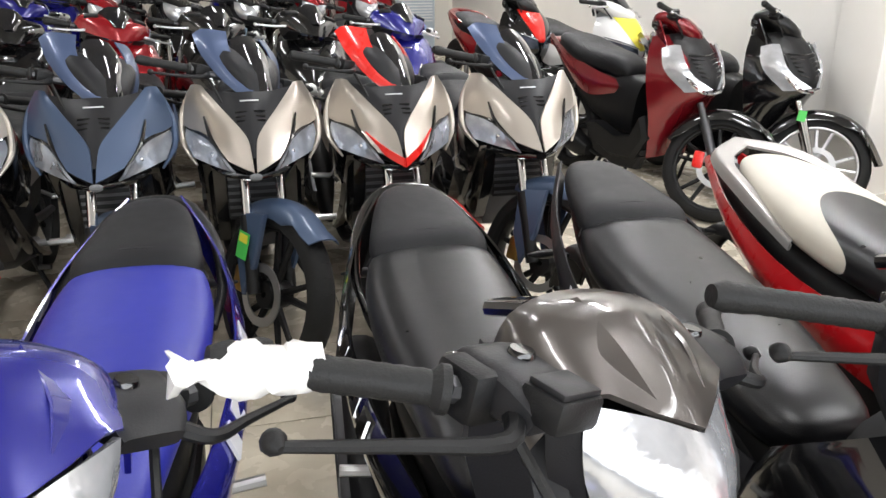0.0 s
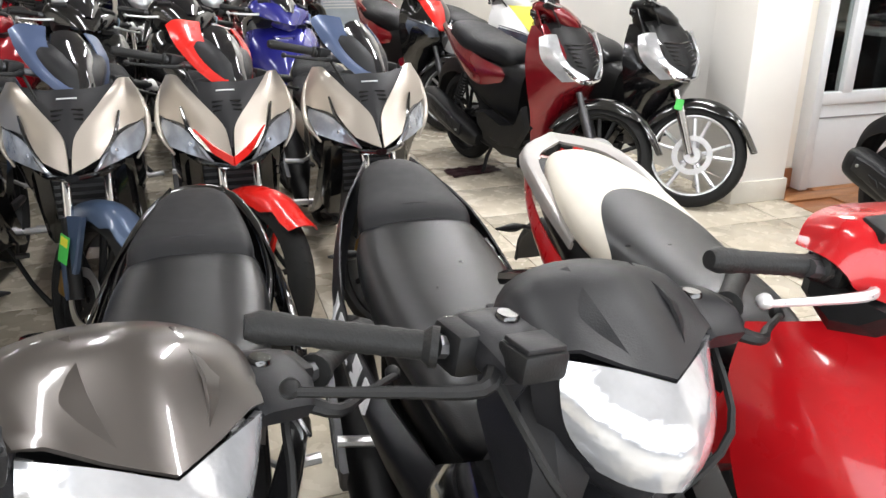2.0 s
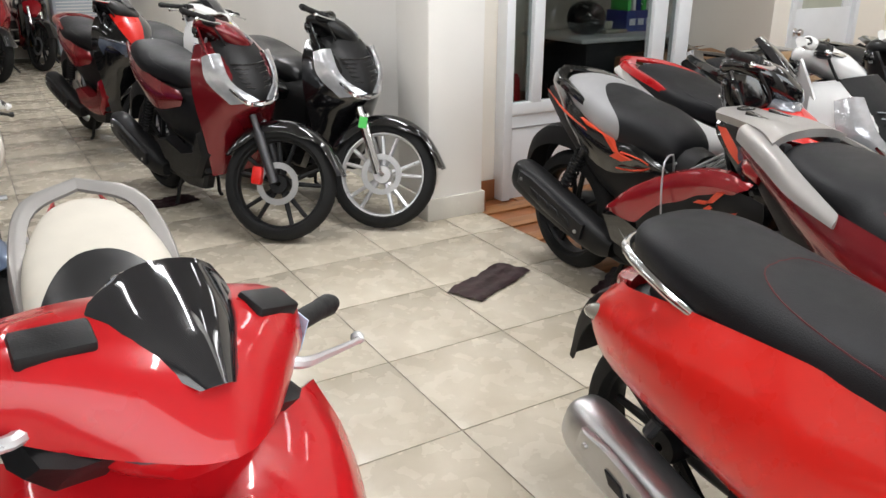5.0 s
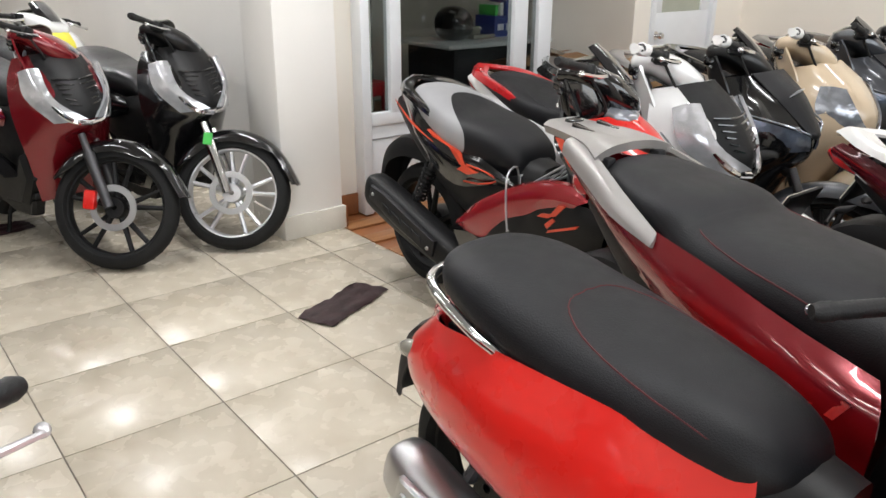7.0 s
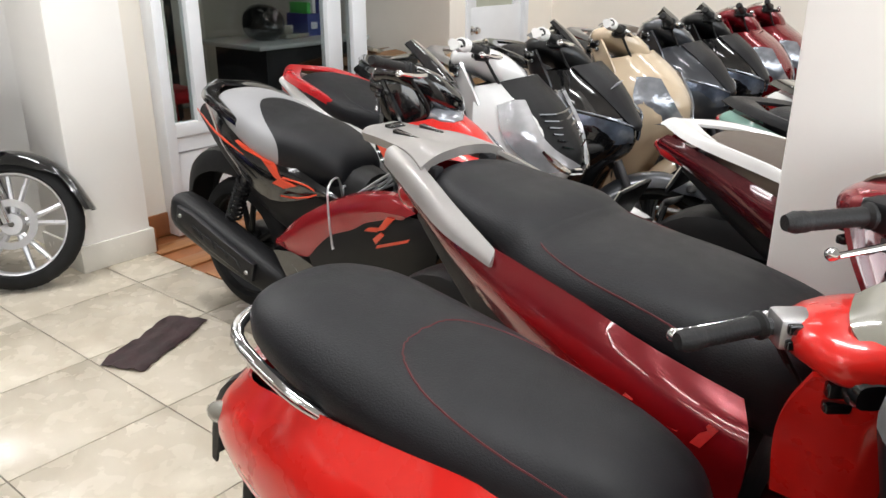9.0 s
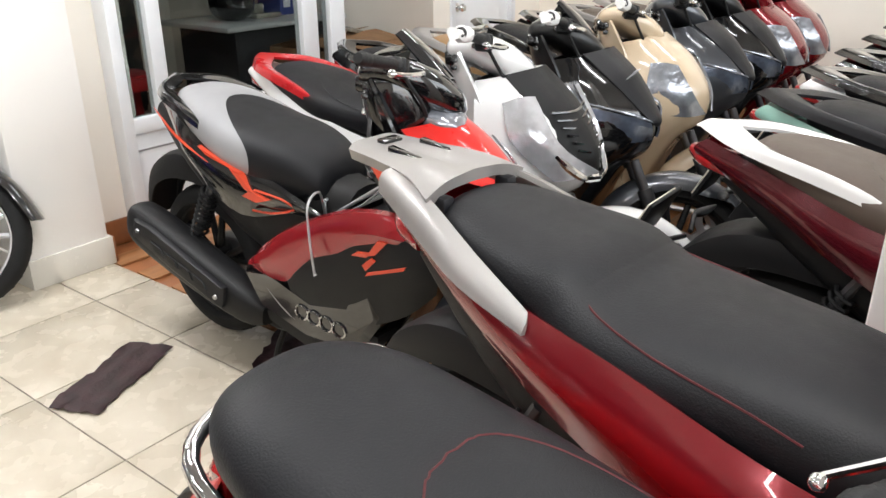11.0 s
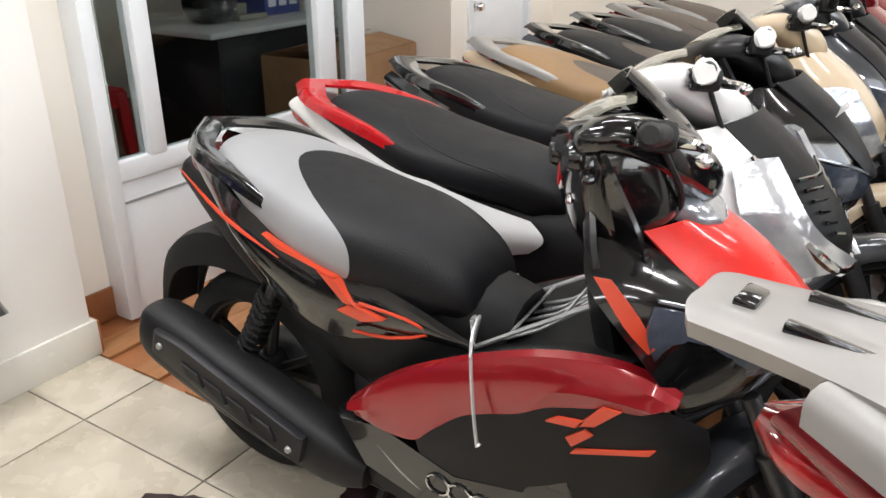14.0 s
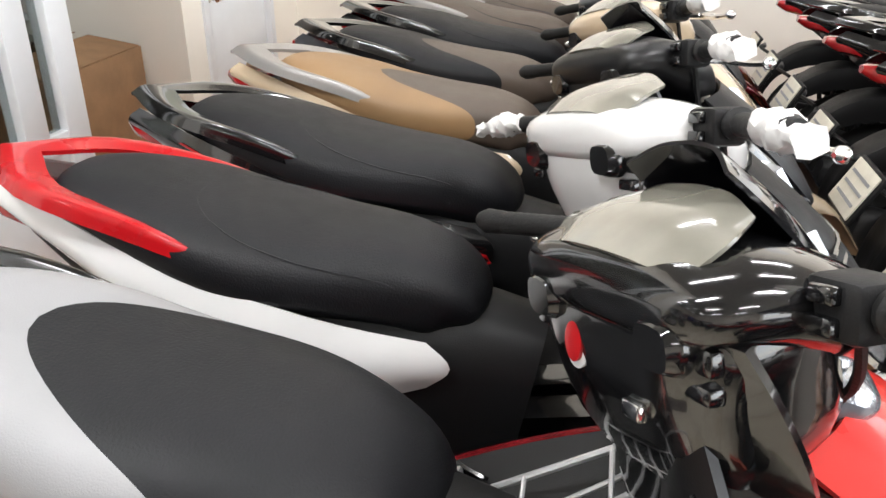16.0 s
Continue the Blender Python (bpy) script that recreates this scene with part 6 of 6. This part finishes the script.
# by the white wall
scooter("scooter", "black glossy scooter with silver trim by the wall", at(2.84, 4.10, 189), 46, M_BLACK, M_BLACK, M_SEAT, None, None, M_BLACK, face="grille", rim=M_ALUW, r=0.28, fork_mat=M_CHROME, group="wall scooters", tag=True)
scooter("scooter", "dark red scooter with silver nose and black wheels", at(2.28, 4.18, 192), 44, M_DARKRED, M_DARKRED, M_SEATB, None, None, M_BLACK, apron=M_DARKRED, skirt=M_PLASTIC, face="grille", head=M_DARKRED, rim=M_PLASTIC, caliper=M_BRIGHT, r=0.285, group="wall scooters")
scooter("scooter", "red and black scooter on its stand", at(2.12, 6.2, 192), 40, M_BLACK, M_RED2, M_SEATB, None, M_RED2, M_BLACK, apron=M_BLACK, nose=M_BRIGHT, skirt=M_RED2, face="twin", rim=M_ALU, group="wall scooters")
scooter("scooter", "white scooter with yellow and black nose", at(2.55, 5.5, 195), 20, M_WHITE, M_WHITE, M_SEATB, None, None, M_WHITE, face="twin", nose=M_LABELY, group="wall scooters")

# near scooters seen from the rear
RETRO_SEAT = [(0.0, 0.64, 0.05, 0.03), (-0.02, 0.655, 0.095, 0.065), (-0.10, 0.680, 0.124, 0.076), (-0.22, 0.700, 0.150, 0.074), (-0.36, 0.724, 0.168, 0.072), (-0.50, 0.752, 0.168, 0.068), (-0.60, 0.774, 0.158, 0.064), (-0.68, 0.782, 0.132, 0.056), (-0.728, 0.780, 0.090, 0.042), (-0.748, 0.776, 0.03, 0.016)]
TALL_SEAT = [(0.150, 0.66, 0.06, 0.05), (0.130, 0.675, 0.118, 0.090), (0.05, 0.715, 0.158, 0.098), (-0.10, 0.750, 0.176, 0.088), (-0.25, 0.768, 0.186, 0.078), (-0.36, 0.786, 0.184, 0.070), (-0.41, 0.806, 0.178, 0.070), (-0.45, 0.830, 0.170, 0.066), (-0.55, 0.848, 0.155, 0.056), (-0.65, 0.868, 0.130, 0.048), (-0.71, 0.880, 0.09, 0.035), (-0.74, 0.885, 0.03, 0.012)]
scooter("scooter", "bright red retro scooter with chrome rail and black seat", at(2.505, 0.37, 181), -45, M_BRIGHT, M_BRIGHT, M_SEATB, None, None, M_BRIGHT, face="soft", round_tail=True, chrome_rail=True, exh=M_ALU, group="near scooters", reach=0.08, bar_z=1.06, seat_secs=RETRO_SEAT, low=0.10, sweep=0.03, bars=(-0.268, 0.178, 0.895, 128, 0.100))
scooter("scooter", "dark red tall scooter with silver rear rack", at(2.952, 0.434, 173), -20, M_DARKRED, M_DARKRED, M_SEATB, None, None, M_DARKRED, face="grille", flank=1.05, group="near scooters", letters=M_CHROME, rack=M_SILVER, reach=0.12, bar_z=1.08, seat_secs=TALL_SEAT, sweep=0.03, bars=(-0.125, 0.217, 1.005, -18, 0.105))

# long row in the wood-floored room
SPORT_SEAT = [(-0.040, 0.615, 0.08, 0.03), (-0.052, 0.655, 0.118, 0.075), (-0.11, 0.690, 0.140, 0.088), (-0.20, 0.718, 0.160, 0.090), (-0.34, 0.745, 0.168, 0.084), (-0.46, 0.790, 0.158, 0.074), (-0.56, 0.826, 0.130, 0.058), (-0.645, 0.845, 0.084, 0.040), (-0.68, 0.850, 0.02, 0.012)]
ROW = [
    (3.47, M_BLACK, M_BLACK, M_SEATB, M_LGREY, M_BLACK, M_BRIGHT, M_BLACK, "twin", M_ORANGE, "black scooter with red apron and light grey seat back"),
    (3.93, M_WHITE, M_WHITE, M_SEATB, None, M_RED, M_WHITE, M_WHITE, "grille", None, "white scooter with red rail and black grille nose"),
    (4.38, M_BLACK, M_BLACK, M_SEATB, None, M_BLACK, M_BLACK, M_BLACK, "twin", M_RED, "black scooter with red streaks"),
    (4.88, M_BEIGE, M_BEIGE, M_BROWN, M_TAN, M_SILVER, M_BEIGE, M_BEIGE, "soft", None, "beige scooter with brown and tan seat"),
    (5.36, M_GREY, M_GREY, M_BROWN, M_SEATB, M_BLACK, M_GREY, M_GREY, "twin", None, "dark grey scooter with two-tone seat"),
    (5.83, M_BLACK, M_BLACK, M_SEATB, None, M_BLACK, M_BLACK, M_BLACK, "twin", M_RED, "black scooter with red streaks"),
    (6.28, M_DARKRED, M_DARKRED, M_BROWN, None, M_SILVER, M_DARKRED, M_DARKRED, "soft", None, "dark red scooter with brown seat"),
    (6.72, M_DARKRED, M_DARKRED, M_BROWN, None, M_SILVER, M_DARKRED, M_DARKRED, "soft", None, "dark red scooter with brown seat"),
]
for i, (x, bo, pa, sa, sb, ra, ap, he, fc, tr, lb) in enumerate(ROW):
    scooter("scooter", lb, at(x, 1.90), 35, bo, pa, sa, sb, ra, M_GREY if fc == "twin" else bo, apron=ap if i else M_BLACK, nose=ap if i == 0 else None, skirt=M_BLACK if i < 2 else None, tunnel=M_RED2 if i == 0 else None, reach=0.0 if i == 0 else -0.06, nose_w=1.75 if i == 0 else 1.2, stripe=M_ORANGE if i == 0 else None, seat_k=0.9 if i == 0 else 0.86, note=i == 2, head=he, face=fc, trim=tr, group="long row scooters", seat_secs=SPORT_SEAT if i == 0 else None, seat_rule=(lambda x: -0.465 + 9 * x * x) if i == 0 else None, rim=M_ALU if i in (3, 6) else None, bags=(i == 1, i in (1, 2, 3)))

# opposite row, tails to the aisle
for i, (x, bo, sa, ra) in enumerate(((3.86, M_MAROON, M_BROWN, M_WHITE), (4.34, M_TEAL, M_SEATB, M_DGREY), (4.82, M_WHITE, M_SEATB, M_BLACK), (5.30, M_BLACK, M_SEATB, M_BLACK), (5.78, M_BLACK, M_SEATB, M_BLACK), (6.26, M_BLACK, M_SEATB, M_BLACK), (6.74, M_BLACK, M_SEATB, M_BLACK))):
    scooter("scooter", ("maroon scooter with brown seat and silver rail", "pale teal scooter with black seat", "white scooter with black seat", "black scooter with a paper plate", "black scooter with a paper plate", "black scooter with a paper plate", "black scooter with a paper plate")[i],
            at(x, 0.13), 20, bo, bo, sa, None, ra, bo, face="soft", plates=True, group="opposite row scooters", letters=M_CHROME if i == 0 else None)

# rows at the back of the hall
BACKS = [(-1.15, M_BLACK, M_RED2), (-0.62, M_RED2, M_BLACK), (-0.10, M_BLACK, M_BLACK), (0.42, M_BLACK, M_RED2), (0.95, M_BLUE, M_BLACK)]
made = []
for i, (x, a, b) in enumerate(BACKS):
    made.append(underbone("step_through_motorbike", "dark step-through motorbike in the packed back rows", at(x, 4.95), 25, "shield", a, a, M_SEATB, M_SEATB, M_CHROME, b, group="back rows", bags=(i % 2 == 0, False)))
for i, (x, a, b) in enumerate(BACKS[:4]):
    made.append(underbone("sport_motorbike", "dark sport motorbike in the packed back rows", at(x + 0.2, 6.9), 25, "mask", b, b, M_SEATB, M_SEATB, M_CHROME, a, group="back rows"))
rnd = random.Random(3)
for k in range(12):
    src = made[(k * 4) % 9]
    row, col = divmod(k, 6)
    copy_thing(src, at(-2.1 + 0.52 * col + rnd.uniform(-0.05, 0.05), 8.6 + 1.15 * row + rnd.uniform(-0.1, 0.1), 180 + rnd.uniform(-8, 8)))
for k, (x, y) in enumerate(((1.5, 10.5), (0.95, 10.2), (2.0, 11.2), (1.5, 11.5), (-1.7, 5.0), (-2.25, 5.05), (-1.5, 6.9), (-2.1, 6.95), (1.05, 6.95), (-1.45, 3.1))):
    copy_thing(made[(k * 2 + 1) % 9], at(x, y))

# ---------------------------------------------------------------- small things on the floor
def rag(x, y, turn, sx, sy, label):
    rnd = random.Random(int(x * 100))
    n, k = 14, 9
    g = [[(sx * (i / n - 0.5) + rnd.uniform(-0.006, 0.006), sy * (j / k - 0.5) * (1 + 0.03 * math.sin(i * 0.8)) + 0.004 * math.sin(i * 0.55) + rnd.uniform(-0.006, 0.006), 0.004 + 0.005 * rnd.random() + 0.010 * abs(math.sin(i * 0.9 + j * 0.7)) * abs(math.sin(j * 0.8 + 0.3))) for j in range(k + 1)] for i in range(n + 1)]
    ob = solid("floor_rag", shell(g, 0.002), M_MAT, label, "rag", group="rags")
    ob.matrix_world = pose(x, y, 0, 0, 0, turn)


rag(3.02, 2.55, 24, 0.42, 0.17, "dark brown crumpled rag on the tiles")
rag(3.50, 2.24, 30, 0.34, 0.16, "dark brown rag under the stand of a scooter")
rag(2.05, 4.45, 10, 0.34, 0.16, "dark rag under a scooter stand")

cooler = thing("air_cooler", "grey blue standing air cooler at the back", "air cooler", pose(2.55, 11.55, 0))
part("housing", block(-0.28, 0.28, -0.2, 0.2, 0.06, 1.15, 0.03), M_COOLER, cooler)
part("grille", join(*[block(-0.24, 0.24, -0.212, -0.198, 0.45 + 0.04 * k, 0.465 + 0.04 * k, 0.002) for k in range(15)]), M_WHITE, cooler)
for sx in (-0.22, 0.22):
    part("caster", revolve([(0.004, -0.015), (0.03, -0.015), (0.03, 0.015), (0.004, 0.015)], 14, (sx, -0.15, 0.03)), M_PLASTIC, cooler)

# wire carrier rack standing in the leg space of the black and red scooter
wr = thing("wire_rack", "thin chrome wire carrier rack laid on a scooter", "rack", pose(3.465, 1.765, 0.655))
part("frame", tube([(-0.09, 0.13, -0.015), (-0.10, 0.12, -0.065), (-0.09, -0.11, 0.085), (0.10, -0.11, 0.095), (0.10, 0.12, -0.045), (0.09, 0.13, 0.005), (-0.09, 0.13, -0.015)], 0.0050, 6, 1), M_ALUW, wr)
for k in range(5):
    t = -0.072 + 0.036 * k
    part("wire", tube([(t, 0.13, -0.012 + 0.1 * (t + 0.09)), (t, 0.115, -0.062 + 0.1 * (t + 0.09)), (t, 0.0, -0.005), (t, -0.11, 0.088)], 0.0034, 6, 2), M_ALUW, wr)
for y in (0.05, -0.05):
    part("crossbar", tube([(-0.098, y, 0.012 - 0.65 * y), (0.10, y, 0.030 - 0.62 * y)], 0.0033, 6, 1), M_ALUW, wr)
part("hook", tube([(-0.10, 0.12, -0.05), (-0.16, 0.075, 0.040), (-0.222, 0.055, 0.025), (-0.234, 0.045, -0.06), (-0.236, 0.035, -0.15), (-0.236, 0.030, -0.165)], [0.0035, 0.0035, 0.0035, 0.0035, 0.0035, 0.006], 6, 3), M_ALUW, wr)

# ---------------------------------------------------------------- floor pieces
def floor_tiles():
    g = block(-TILE / 2 + 0.002, TILE / 2 - 0.002, -TILE / 2 + 0.002, TILE / 2 - 0.002, -0.004, 0.0, 0.0015)
    me = mesh_of("floor_tile", g, M_TILE)
    rest_v, rest_f = [], []
    for i in range(-13, 3):
        for j in range(-10, 22):
            x, y = TX + (i + 0.5) * TILE, TY + (j + 0.5) * TILE
            if x - TILE / 2 < HALL_X0 or y + TILE / 2 > Y1 or y - TILE / 2 < Y0:
                continue
            if x + TILE / 2 > HALL_X1 + 0.01:
                w = HALL_X1 - (x - TILE / 2)
                if w > 0.03:
                    o = len(rest_v)
                    a, b = block(x - TILE / 2 + 0.003, HALL_X1 - 0.003, y - TILE / 2 + 0.003, y + TILE / 2 - 0.003, -0.004, 0.0, 0.0015)
                    rest_v += a
                    rest_f += [tuple(q + o for q in f) for f in b]
                continue
            if -2.2 < x < 3.4 and 0.6 < y < 9.5:
                ob = new("floor_tile", me)
                ob.location = (x, y, 0)
                ob.parent = floor
            else:
                o = len(rest_v)
                rest_v += [(v[0] + x, v[1] + y, v[2]) for v in g[0]]
                rest_f += [tuple(q + o for q in f) for f in g[1]]
    far = part("floor_tiles_far", (rest_v, rest_f), M_TILE, floor)
    far["kind"] = "stuff"


floor_tiles()


def floor_planks():
    L, wd = 0.60, 0.12
    me = mesh_of("floor_plank", block(-L / 2 + 0.001, L / 2 - 0.001, -wd / 2 + 0.001, wd / 2 - 0.001, -0.012, 0.0, 0.001), M_PLANK)
    n = 0
    for j in range(0, 46):
        y = -0.6 + (j + 0.5) * wd
        for i in range(0, 8):
            x = HALL_X1 + 0.004 + (i + 0.5) * L + (0.3 if j % 2 else 0.0) - 0.3
            if x - L / 2 < HALL_X1 or x + L / 2 > ROOM_X1 + 0.25:
                continue
            if n < 300:
                ob = new("floor_plank", me)
                ob.location = (x, y, 0)
                ob.parent = floor_wood
                n += 1


floor_planks()
